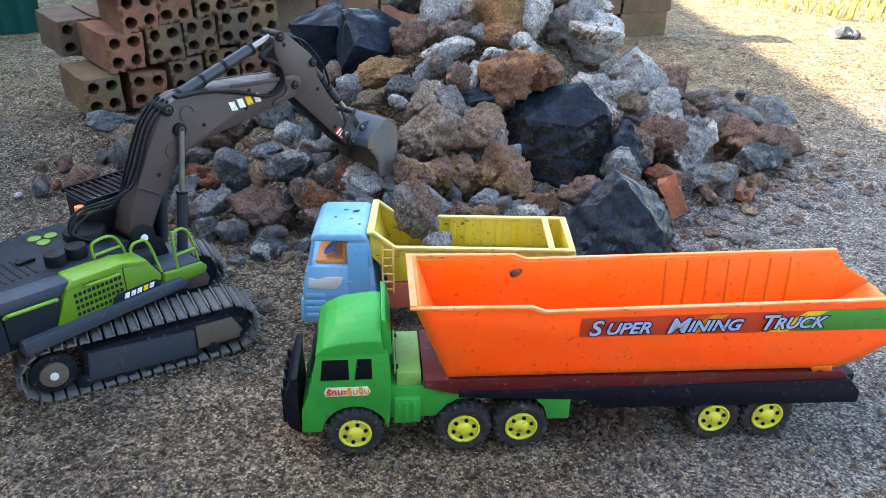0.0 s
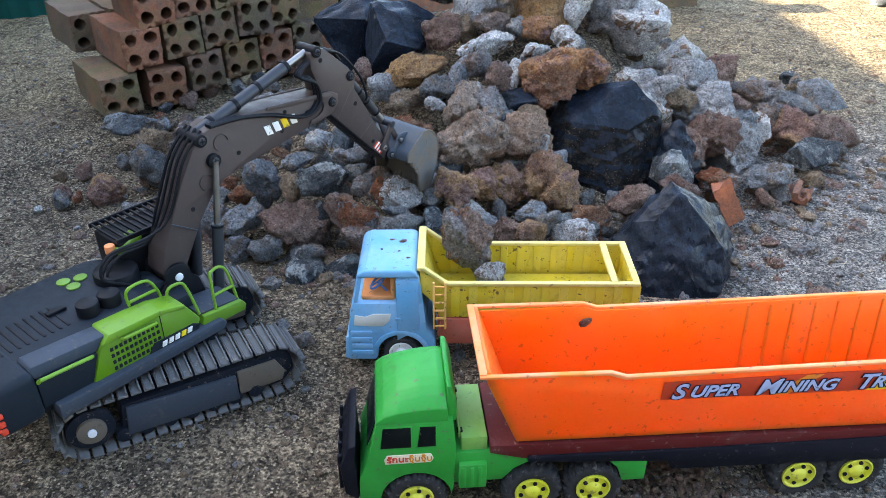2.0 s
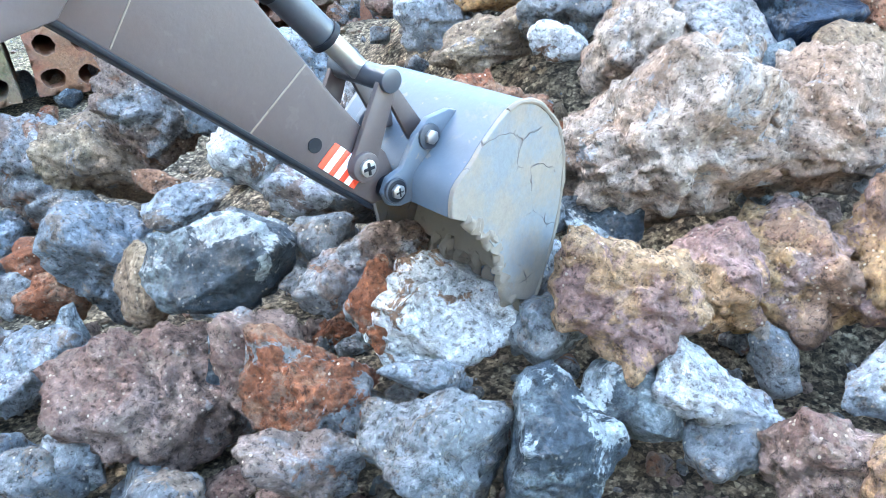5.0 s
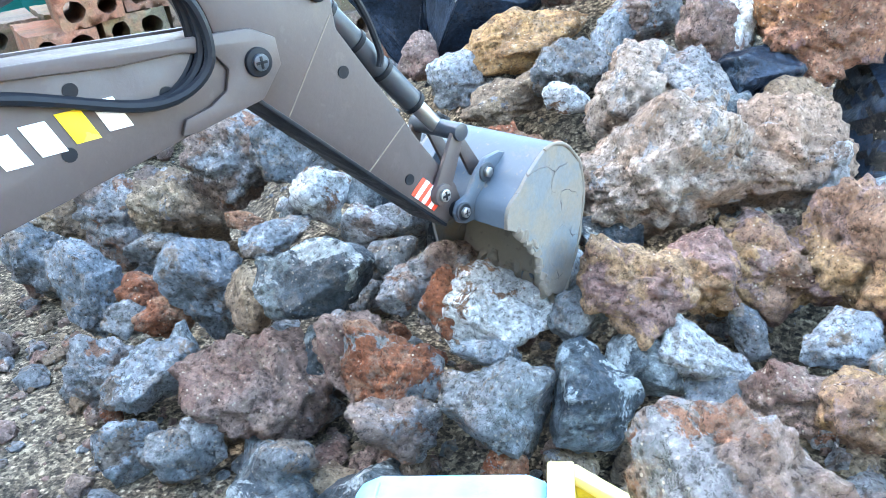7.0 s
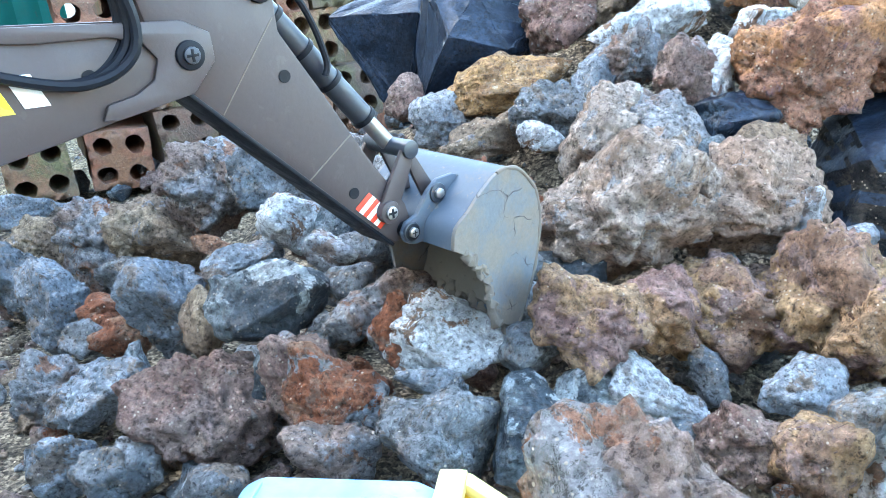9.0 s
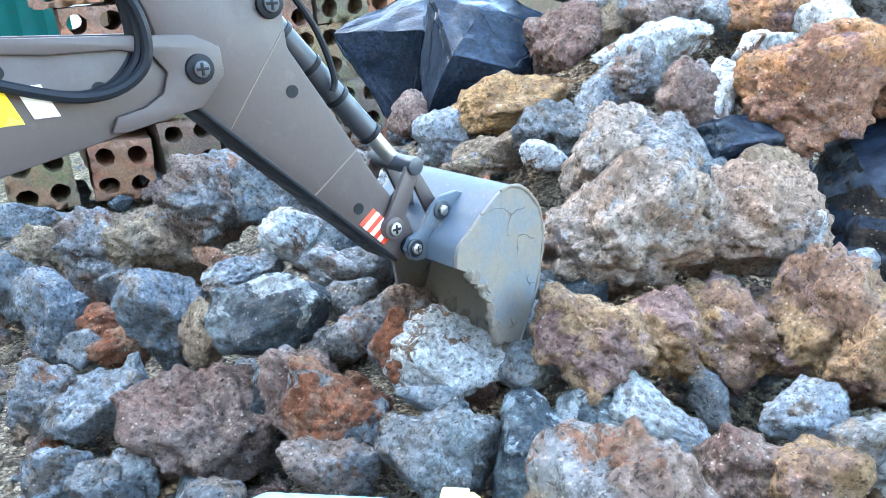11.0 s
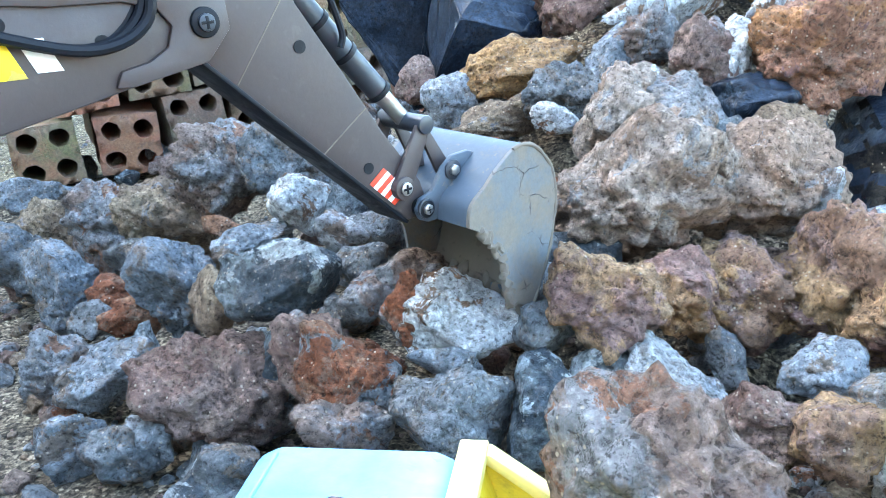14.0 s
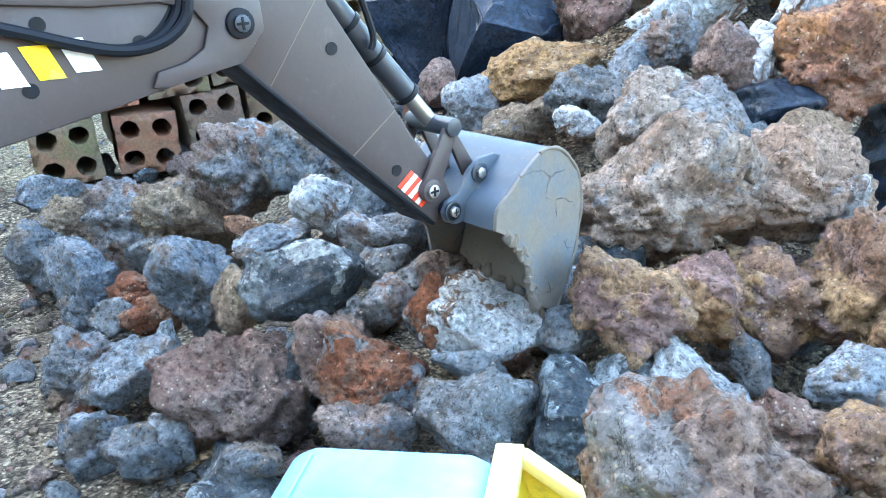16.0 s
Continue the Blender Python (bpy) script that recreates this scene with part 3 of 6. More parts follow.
rock("pale", 0.381, 1.567, 0.158, 0.044, 0.037, 0.033, -28, 2)
rock("brown", 0.526, 1.613, 0.112, 0.045, 0.037, 0.032, -28, 2)
rock("rust", 0.468, 1.408, 0.051, 0.041, 0.034, 0.031, -28, 2)
rock("blue", 0.547, 1.591, 0.095, 0.040, 0.034, 0.032, -28, 2)
rock("mixed", 0.638, 1.684, 0.079, 0.039, 0.033, 0.031, -28, 2)
rock("tan", 0.085, 1.686, 0.288, 0.037, 0.034, 0.035, -28, 2)
rock("white", 0.107, 1.724, 0.307, 0.054, 0.038, 0.027, -28, 2)
rock("brown", 0.249, 1.760, 0.324, 0.068, 0.049, 0.036, -28, 2)
rock("pale", 0.316, 1.820, 0.319, 0.065, 0.047, 0.034, -28, 2)
rock("slate", -0.023, 1.738, 0.313, 0.054, 0.040, 0.030, -28, 2)
rock("white", 0.154, 1.784, 0.338, 0.069, 0.049, 0.033, -28, 2)
rock("mixed", 0.059, 1.767, 0.330, 0.060, 0.043, 0.030, -28, 2)

# the face of the heap, each rock turned as it lies
FACE = [
    ("blue", -0.653, 1.607, 0.070, 0.056, 0.027, 0.024, 8),
    ("tan", -0.573, 1.533, 0.059, 0.050, 0.031, 0.030, 0),
    ("mixed", -0.487, 1.501, 0.068, 0.042, 0.038, 0.048, -20),
    ("tan", -0.392, 1.460, 0.096, 0.050, 0.034, 0.034, -18),
    ("mixed", -0.337, 1.480, 0.131, 0.050, 0.042, 0.047, 15),
    ("grey", -0.271, 1.470, 0.143, 0.039, 0.033, 0.037, 20),
    ("rust", -0.293, 1.385, 0.109, 0.018, 0.011, 0.011, 0),
    ("blue", -0.256, 1.356, 0.110, 0.030, 0.016, 0.015, 25),
    ("white", -0.221, 1.384, 0.130, 0.026, 0.023, 0.026, 30),
    ("grey", -0.556, 1.454, 0.046, 0.038, 0.035, 0.042, 0),
    ("blue", -0.464, 1.390, 0.050, 0.031, 0.031, 0.048, 10),
    ("rust", -0.392, 1.364, 0.063, 0.024, 0.017, 0.017, 15),
    ("grey", -0.393, 1.336, 0.050, 0.020, 0.015, 0.016, 0),
    ("rust", -0.351, 1.322, 0.056, 0.021, 0.018, 0.019, 20),
    ("blue", -0.313, 1.337, 0.076, 0.033, 0.032, 0.045, 12),
    ("tan", -0.259, 1.297, 0.086, 0.019, 0.019, 0.026, 0),
    ("slate", -0.204, 1.295, 0.103, 0.043, 0.031, 0.031, 20),
    ("mixed", -0.391, 1.288, 0.035, 0.028, 0.025, 0.028, 0),
    ("blue", -0.340, 1.274, 0.038, 0.032, 0.029, 0.037, -25),
    ("slate", -0.325, 1.297, 0.045, 0.016, 0.015, 0.023, 0),
    ("brown", -0.248, 1.253, 0.037, 0.055, 0.042, 0.045, 10),
    ("brown", -0.176, 1.255, 0.076, 0.025, 0.023, 0.027, -35),
    ("blue", -0.337, 1.216, 0.018, 0.024, 0.021, 0.023, 40),
    ("grey", -0.291, 1.209, 0.020, 0.025, 0.020, 0.020, 10),
    ("grey", -0.216, 1.196, 0.022, 0.024, 0.016, 0.016, 0),
    ("rust", -0.142, 1.240, 0.067, 0.034, 0.030, 0.037, 10),
    ("mixed", -0.139, 1.202, 0.047, 0.030, 0.021, 0.022, -10),
    ("grey", -0.074, 1.202, 0.061, 0.037, 0.029, 0.032, -15),
    ("white", -0.075, 1.273, 0.086, 0.042, 0.030, 0.033, -5),
    ("rust", -0.111, 1.268, 0.095, 0.019, 0.019, 0.027, 10),
    ("blue", -0.081, 1.235, 0.079, 0.023, 0.011, 0.010, 0),
    ("mixed", -0.124, 1.311, 0.102, 0.037, 0.020, 0.019, 8),
    ("grey", -0.158, 1.318, 0.105, 0.023, 0.016, 0.017, 0),
    ("mixed", -0.142, 1.282, 0.096, 0.019, 0.015, 0.016, 0),
    ("grey", -0.158, 1.359, 0.114, 0.024, 0.019, 0.020, 0),
    ("pale", -0.179, 1.350, 0.118, 0.021, 0.014, 0.015, -20),
    ("slate", -0.188, 1.409, 0.129, 0.022, 0.020, 0.027, -10),
    ("pale", -0.147, 1.405, 0.130, 0.029, 0.029, 0.046, 12),
    ("blue", -0.217, 1.498, 0.153, 0.035, 0.024, 0.025, -15),
    ("grey", -0.085, 1.355, 0.114, 0.029, 0.022, 0.023, 0),
    ("brown", -0.058, 1.348, 0.115, 0.014, 0.014, 0.021, 0),
    ("rust", -0.070, 1.400, 0.134, 0.052, 0.035, 0.036, -8),
    ("blue", -0.037, 1.331, 0.116, 0.016, 0.012, 0.013, 10),
    ("pale", -0.033, 1.296, 0.105, 0.017, 0.017, 0.023, -5),
    ("grey", -0.023, 1.264, 0.086, 0.022, 0.018, 0.020, 0),
    ("clay", 0.028, 1.363, 0.144, 0.061, 0.049, 0.053, 5),
    ("clay", 0.019, 1.435, 0.182, 0.034, 0.032, 0.041, 0),
    ("clay", 0.055, 1.385, 0.165, 0.028, 0.027, 0.034, -15),
    ("mixed", 0.069, 1.443, 0.189, 0.040, 0.025, 0.025, -30),
    ("clay", 0.126, 1.401, 0.137, 0.050, 0.040, 0.044, -15),
    ("pale", 0.147, 1.388, 0.127, 0.025, 0.023, 0.025, 20),
    ("plum", 0.013, 1.268, 0.102, 0.039, 0.030, 0.031, -12),
    ("plum", 0.052, 1.289, 0.102, 0.033, 0.027, 0.029, 0),
    ("ochre", 0.094, 1.317, 0.093, 0.039, 0.033, 0.035, 10),
    ("ochre", 0.165, 1.326, 0.095, 0.045, 0.041, 0.046, -25),
    ("plum", 0.182, 1.302, 0.085, 0.038, 0.034, 0.038, 0),
    ("blue", 0.178, 1.371, 0.116, 0.019, 0.013, 0.013, 0),
    ("blue", 0.136, 1.346, 0.092, 0.017, 0.016, 0.024, 0),
    ("plum", 0.139, 1.311, 0.077, 0.024, 0.016, 0.016, 0),
    ("pale", 0.052, 1.251, 0.067, 0.035, 0.022, 0.021, -18),
    ("grey", 0.083, 1.277, 0.064, 0.012, 0.012, 0.020, 0),
    ("blue", 0.131, 1.263, 0.070, 0.027, 0.019, 0.019, -8),
    ("slate", -0.017, 1.218, 0.060, 0.029, 0.027, 0.034, -20),
    ("slate", 0.017, 1.241, 0.064, 0.027, 0.020, 0.021, -25),
    ("brown", 0.096, 1.229, 0.050, 0.027, 0.024, 0.026, 0),
    ("ochre", 0.129, 1.208, 0.060, 0.026, 0.021, 0.023, -15),
    ("grey", 0.157, 1.225, 0.068, 0.020, 0.018, 0.022, 0),
    ("grey", 0.057, 1.234, 0.048, 0.021, 0.016, 0.017, -20),
    ("brown", 0.097, 1.311, 0.065, 0.025, 0.016, 0.017, 0),
    ("amber", -0.072, 1.562, 0.203, 0.064, 0.035, 0.032, 20),
    ("grey", -0.040, 1.503, 0.184, 0.027, 0.022, 0.024, 20),
    ("white", -0.029, 1.460, 0.173, 0.022, 0.014, 0.013, 0),
    ("blue", 0.012, 1.522, 0.208, 0.019, 0.020, 0.037, -22),
    ("mixed", 0.040, 1.538, 0.222, 0.033, 0.026, 0.028, -10),
    ("brown", 0.082, 1.494, 0.210, 0.026, 0.024, 0.029, -10),
    ("white", 0.110, 1.502, 0.216, 0.018, 0.018, 0.029, 0),
    ("white", 0.055, 1.581, 0.242, 0.058, 0.025, 0.021, 18),
    ("brown", -0.025, 1.644, 0.249, 0.036, 0.032, 0.036, 10),
    ("white", 0.144, 1.547, 0.242, 0.030, 0.018, 0.017, 12),
    ("orange", 0.166, 1.479, 0.211, 0.056, 0.046, 0.049, -10),
    ("orange", 0.220, 1.511, 0.226, 0.054, 0.042, 0.045, 20),
    ("tan", 0.141, 1.423, 0.166, 0.023, 0.021, 0.026, 30),
    ("black", 0.114, 1.457, 0.178, 0.032, 0.026, 0.030, 0),
    ("tan", 0.022, 1.650, 0.261, 0.027, 0.025, 0.032, -30),
    ("mixed", 0.072, 1.638, 0.266, 0.042, 0.023, 0.022, 0),
    ("grey", 0.121, 1.618, 0.264, 0.028, 0.021, 0.022, 0),
    ("orange", 0.157, 1.612, 0.266, 0.037, 0.023, 0.023, 0),
    ("white", 0.206, 1.583, 0.254, 0.026, 0.023, 0.027, 0),
    ("pale", 0.039, 1.463, 0.193, 0.017, 0.016, 0.020, 0),
    ("slate", 0.089, 1.424, 0.154, 0.026, 0.022, 0.026, 0),
    ("slate", -0.135, 1.392, 0.097, 0.028, 0.023, 0.028, 0),
    ("slate", -0.004, 1.337, 0.108, 0.024, 0.015, 0.016, 0),
    ("grey", -0.412, 1.429, 0.065, 0.032, 0.019, 0.019, 0),
    ("slate", -0.206, 1.274, 0.050, 0.020, 0.018, 0.024, 0),
    ("clay", 0.087, 1.376, 0.139, 0.025, 0.024, 0.035, 0),
    ("pale", -0.123, 1.540, 0.176, 0.036, 0.026, 0.028, 0),
    ("tan", -0.087, 1.502, 0.163, 0.041, 0.021, 0.020, 10),
    ("grey", -0.012, 1.507, 0.189, 0.022, 0.019, 0.022, 0),
    ("black", -0.211, 1.725, 0.215, 0.066, 0.060, 0.086, 20),
    ("black", -0.108, 1.665, 0.215, 0.072, 0.062, 0.088, -10),
    ("brown", -0.177, 1.600, 0.186, 0.021, 0.020, 0.026, 0),
]
for kind, x, y, z, a, c, b, spin in FACE:
    rock(kind, x, y, z, a, c, b, -19.6, 13.3, spin=4.2 - spin)

# the large black boulders: one peaked, one slab-topped, one steep
PEAK = [(0.0, 0.15, 1.0), (0.08, -0.08, 0.93), (0.35, 0.2, 0.80), (0.62, 0.2, 0.52), (0.85, 0.1, 0.18), (1.0, 0.1, -0.25), (0.95, -0.1, -0.75), (0.42, -0.45, 0.45), (0.62, -0.55, 0.05), (0.68, -0.72, -0.5), (0.5, -0.9, -1.0),
        (-0.25, -0.25, 0.55), (-0.5, -0.1, 0.38), (-0.9, 0.0, -0.25), (-1.0, -0.2, -1.0), (-0.55, -0.75, -0.75), (-0.3, -0.9, -1.0), (0.05, -0.7, 0.0), (0.2, 1.0, -0.9), (-0.6, 0.8, -0.7), (0.8, 0.7, -0.6), (0.3, 0.6, 0.4), (-0.45, 0.45, 0.25)]
SLAB = [(-0.7, 0.4, 0.75), (0.4, 0.5, 1.0), (0.9, 0.1, 0.6), (0.45, -0.4, 0.45), (-0.45, -0.5, 0.6), (-1.0, 0.0, -0.1), (-0.7, -0.9, -0.9), (0.3, -1.0, -1.0), (1.0, -0.4, -0.8), (0.0, 1.0, -0.6), (0.9, 0.9, -0.6), (-0.9, 0.7, -0.6)]
rock("black", 0.338, 1.205, 0.058, 0.108, 0.082, 0.088, 0, 4, "boulder", "large black angular boulder beside the yellow toy truck", level=5, corners=PEAK)
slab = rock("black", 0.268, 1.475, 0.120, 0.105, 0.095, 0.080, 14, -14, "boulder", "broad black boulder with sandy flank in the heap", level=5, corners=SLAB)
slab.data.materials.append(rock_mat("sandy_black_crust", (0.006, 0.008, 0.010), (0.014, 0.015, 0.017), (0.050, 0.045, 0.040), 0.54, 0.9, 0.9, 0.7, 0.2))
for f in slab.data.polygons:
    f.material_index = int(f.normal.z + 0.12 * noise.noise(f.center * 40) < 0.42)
rock("black", 0.390, 1.440, 0.080, 0.052, 0.055, 0.080, 0, 25, "boulder", "steep black boulder leaning in the heap", level=5, corners=PEAK)
# the two lumps in the yellow tipper body
rock("mixed", 0.031, 1.036, 0.143, 0.033, 0.030, 0.048, -12, 8, "rock", "brown-grey pitted rock lying in the yellow tipper body", "rocks in the tipper", 5)
rock("pale", 0.060, 1.000, 0.108, 0.020, 0.019, 0.027, -30, -40, "rock", "small pale rock lying in the yellow tipper body", "rocks in the tipper", 5)


# small stones that fill the gaps of the heap, and grit on the ground
def scatter(name, count, place, sizes, mats, label, category, seed):
    rng = np.random.RandomState(seed)
    d, faces = ICO[2]
    d, faces = ico(1) if sizes[1] < 0.006 else (d, faces)
    verts, fs, mi = [], [], []
    for k in range(count):
        x, y, z, s = place(rng)
        if s == 0:
            continue
        sc = np.array([s * rng.uniform(0.7, 1.3), s * rng.uniform(0.7, 1.3), s * rng.uniform(0.5, 0.9)])
        a = rng.uniform(0, 6.28)
        w = d * (1 + rng.uniform(-0.28, 0.28, (len(d), 1))) * sc
        w = np.stack((w[:, 0] * math.cos(a) - w[:, 1] * math.sin(a), w[:, 0] * math.sin(a) + w[:, 1] * math.cos(a), w[:, 2]), 1) + (x, y, z + s * 0.2)
        base = len(verts)
        verts += w.tolist()
        fs += [tuple(i + base for i in f) for f in faces]
        mi += [rng.randint(len(mats))] * len(faces)
    me = bpy.data.meshes.new(name)
    me.from_pydata(verts, [], fs)
    for m in mats:
        me.materials.append(m)
    me.polygons.foreach_set("material_index", mi)
    return tagged(new(name, me), label, category, kind="stuff")


def in_heap(rng):
    x, y = rng.uniform(-0.75, 0.95), rng.uniform(1.14, 2.1)
    h = heap(x, y)
    if h < 0.02:
        return x, y, 0, 0
    return x, y, land(x, y) + rng.uniform(0, 0.02), rng.uniform(0.008, 0.024)


def on_ground(rng):
    x, y = rng.uniform(-1.3, 1.5), 0.45 + 2.4 * rng.rand() ** 1.3
    return x, y, land(x, y), 0.0011 + 0.0050 * rng.rand() ** 5


def at_toe(rng):
    a = rng.rand()
    x = -0.65 + 1.6 * a + rng.normal() * 0.03
    y = 1.2 + 0.12 * abs(x) + 0.3 * ease(0.3, 0.9, x) + rng.normal() * 0.09
    return x, y, land(x, y), 0.003 + 0.011 * rng.rand() ** 3


STONES = [rock_mesh(k, 0.018, 0.016, 0.015, 900 + i, 4) for i, k in enumerate(("grey", "brown", "slate", "mixed", "rust", "blue", "tan", "grey", "brown", "pale"))]
rng = np.random.RandomState(11)
made = 0
while made < 290:
    x, y, z, size = in_heap(rng)
    if size == 0:
        continue
    made += 1
    ob = new("small_stone", STONES[made % len(STONES)])
    ob.matrix_basis = pose(x, y, z + 0.006, *rng.uniform(0, 360, 3)) @ Matrix.Scale(0.5 + 38 * (size - 0.006), 4)
    tagged(ob, "small broken stone in a gap of the heap", "stone", "small stones of the heap")
scatter("crumbs", 900, at_toe, (0.003, 0.014), [ROCK[k] for k in ("grey", "brown", "mixed", "tan")], "stone crumbs at the foot of the heap", "stones", 12)
scatter("grit", 26000, on_ground, (0.001, 0.005), [ROCK[k] for k in ("tan", "brown", "tan", "mixed", "brown", "grey")], "fine grit and pebbles on the earth", "grit", 13)


# ---- hollow bricks ----
def brick_mat(name, c1, c2, moss):
    m, n, l, p = nodes_of(name)
    v = coords(n, l, 5.0)
    mid = noise_tex(n, l, v, 30, 6, 0.7, 0.5)
    fine = noise_tex(n, l, v, 300, 5, 0.75)
    col = mixc(n, l, step(n, l, mid, 0.40, 0.60), c1, c2)
    col = mixc(n, l, step(n, l, noise_tex(n, l, v, 17, 6, 0.75, 0.6), 0.46, 0.60, 0, moss), col, (0.125, 0.118, 0.045))
    col = mixc(n, l, step(n, l, noise_tex(n, l, v, 9, 6, 0.75), 0.44, 0.60, 0, 0.7), col, (0.105, 0.078, 0.060))
    col = mixc(n, l, times(n, l, step(n, l, voro(n, l, v, 190), 0.10, 0.16, 0.7, 0.0), step(n, l, noise_tex(n, l, v, 26, 4, 0.7), 0.52, 0.60)), col, (0.40, 0.34, 0.26))
    col = mixc(n, l, step(n, l, noise_tex(n, l, v, 48, 6, 0.75), 0.56, 0.72, 0, 0.7), col, (0.09, 0.075, 0.065))
    col = mixc(n, l, 1.0, col, mixc(n, l, step(n, l, fine, 0.3, 0.7), (0.6, 0.6, 0.6), (1.2, 1.2, 1.2)), "MULTIPLY")
    l.new(col, p.inputs["Base Color"])
    p.inputs["Roughness"].default_value = 0.93
    b1 = bumped(n, l, p, mid, 0.7, 0.006)
    bumped(n, l, p, fine, 0.9, 0.002, b1)
    return m


BRICK = [brick_mat("brick_red", (0.275, 0.095, 0.048), (0.300, 0.130, 0.075), 0.3), brick_mat("brick_mossy", (0.245, 0.120, 0.062), (0.190, 0.125, 0.070), 0.8),
         brick_mat("brick_dark", (0.165, 0.088, 0.056), (0.170, 0.110, 0.075), 0.7)]


def brick_mesh(mat, seed, holes=True, length=0.18, s=0.08):
    rng = random.Random(seed)
    bm = bmesh.new()
    k, half, hr = 16, s / 4, s * 0.158
    for cx, cz in ((-half, half), (half, half), (-half, 3 * half), (half, 3 * half)):
        rings = []
        for y in (0.0, length):
            sq, ci = [], []
            for i in range(k):
                a = 2 * math.pi * i / k
                c, q = math.cos(a), math.sin(a)
                f = half / max(abs(c), abs(q))
                sq.append(bm.verts.new((cx + c * f, y, cz + q * f)))
                w = hr * (1 + rng.uniform(-0.06, 0.06))
                ci.append(bm.verts.new((cx + c * w, y, cz + q * w)))
            rings.append((sq, ci))
        (s0, c0), (s1, c1) = rings
        for i in range(k):
            j = (i + 1) % k
            bm.faces.new((s0[i], s0[j], c0[j], c0[i]))
            bm.faces.new((c0[i], c0[j], c1[j], c1[i]))
            bm.faces.new((s1[j], s1[i], c1[i], c1[j]))
    n = 10
    for side in range(4):
        for i in range(n):
            y0, y1 = length * i / n, length * (i + 1) / n
            e = {0: ((-s / 2, 0), (s / 2, 0)), 1: ((s / 2, 0), (s / 2, s)), 2: ((s / 2, s), (-s / 2, s)), 3: ((-s / 2, s), (-s / 2, 0))}[side]
            (xa, za), (xb, zb) = e
            m = 8
            for j in range(m):
                t0, t1 = j / m, (j + 1) / m
                bm.faces.new([bm.verts.new((xa + (xb - xa) * t, y, za + (zb - za) * t)) for t, y in ((t0, y0), (t1, y0), (t1, y1), (t0, y1))])
    bmesh.ops.remove_doubles(bm, verts=bm.verts[:], dist=0.0004)
    sh = Vector((seed * 3.1, 0, 0))
    for v in bm.verts:
        d = noise.noise_vector(v.co * 22 + sh) * 0.0028 + noise.noise_vector(v.co * 90 + sh) * 0.0014
        v.co += d
    bmesh.ops.recalc_face_normals(bm, faces=bm.faces[:])
    return finish(bm, "brick", mat)


BRICKS = [brick_mesh(BRICK[i % 3], 20 + i) for i in range(6)]
STACK = Vector((-0.671, 1.702, 0)), 40.0
brick_no = 0


def brick(u, zc, kind, back=0.0, roll=0.0, turn=0.0, label="weathered hollow clay brick with four round holes in a stack"):
    """A brick of the stack by its face: place along the row, height of the middle, and how far it is set back."""
    global brick_no
    brick_no += 1
    ob = new("brick", BRICKS[(kind + 3 * (brick_no % 2)) % 6])
    o, yaw = STACK
    d = Vector((math.cos(radians(yaw)), math.sin(radians(yaw)), 0))
    q = Vector((-d.y, d.x, 0))
    p = o + d * u + q * back
    ob.matrix_basis = pose(p.x, p.y, zc, 0, roll, yaw + turn) @ Matrix.Translation((0, 0, -0.04))
    return tagged(ob, label, "brick", "bricks of the stack")


for u, zc, kind, back, roll, turn in ((-0.027, 0.098, 1, 0.0, -1, 0), (0.074, 0.094, 0, 0.006, 3, -3), (0.168, 0.111, 2, 0.012, -2, 2), (0.258, 0.118, 1, 0.02, -1, -2),
                                     (0.345, 0.126, 0, 0.02, -2, 0), (0.432, 0.13, 2, 0.03, 0, 2)):
    brick(u, zc, kind, back, roll, turn)
for u, zc, kind, back, roll, turn in ((0.035, 0.185, 0, 0.004, 0, 2), (0.126, 0.190, 1, 0.01, -2, -1), (0.212, 0.197, 1, 0.015, -2, 2), (0.296, 0.208, 2, 0.012, 1, -3),
                                     (0.375, 0.216, 1, 0.022, -2, 1), (-0.012, 0.187, 2, 0.190, 0, 1)):
    brick(u, zc, kind, back, roll, turn)
for u, zc, kind, back, roll, turn in ((0.076, 0.266, 0, 0.006, -2, -2), (0.158, 0.271, 0, 0.012, -1, 2), (0.246, 0.279, 1, 0.01, -2, -1), (0.330, 0.290, 0, 0.02, 0, 2),
                                     (0.415, 0.298, 2, 0.02, -2, -1), (0.50, 0.30, 0, 0.03, 0, 2)):
    brick(u, zc, kind, back, roll, turn)
for u, zc, kind, back in ((0.05, 0.348, 0, 0.01), (0.135, 0.353, 1, 0.02), (0.225, 0.361, 0, 0.015), (0.31, 0.372, 2, 0.02), (0.40, 0.38, 0, 0.02), (0.49, 0.382, 1, 0.03), (0.58, 0.384, 0, 0.03)):
    brick(u, zc, kind, back)
for u, zc, kind in ((0.082, 0.098, 0), (0.178, 0.11, 1), (0.268, 0.12, 0)):
    brick(u, zc, kind + 1, 0.185)
for u, zc, kind in ((0.073, 0.189, 0), (0.160, 0.196, 2)):
    brick(u, zc, kind + 1, 0.185, 0, 1)
for u, zc, kind in ((0.150, 0.270, 0), (0.236, 0.277, 1)):
    brick(u, zc, kind + 1, 0.185)
# a second row of bricks behind, long side to the front
for i in range(4):
    for k in range(4):
        brick(0.54 + 0.19 * i, 0.085 + 0.081 * k, (i + k) % 3, 0.10, 0, 90, "weathered hollow clay brick laid lengthwise in a stack")
for i in range(2):
    for k in range(4):
        o = new("brick", BRICKS[(i + k) % 3])
        o.matrix_basis = pose(0.60 + 0.185 * i + 0.01 * k, 2.88 + 0.06 * i, 0.0 + 0.081 * k, 0, 0, 108 - 90 + 90 - 2 * k)
        tagged(o, "red clay brick in a low stack behind the heap", "brick", "bricks behind the heap")


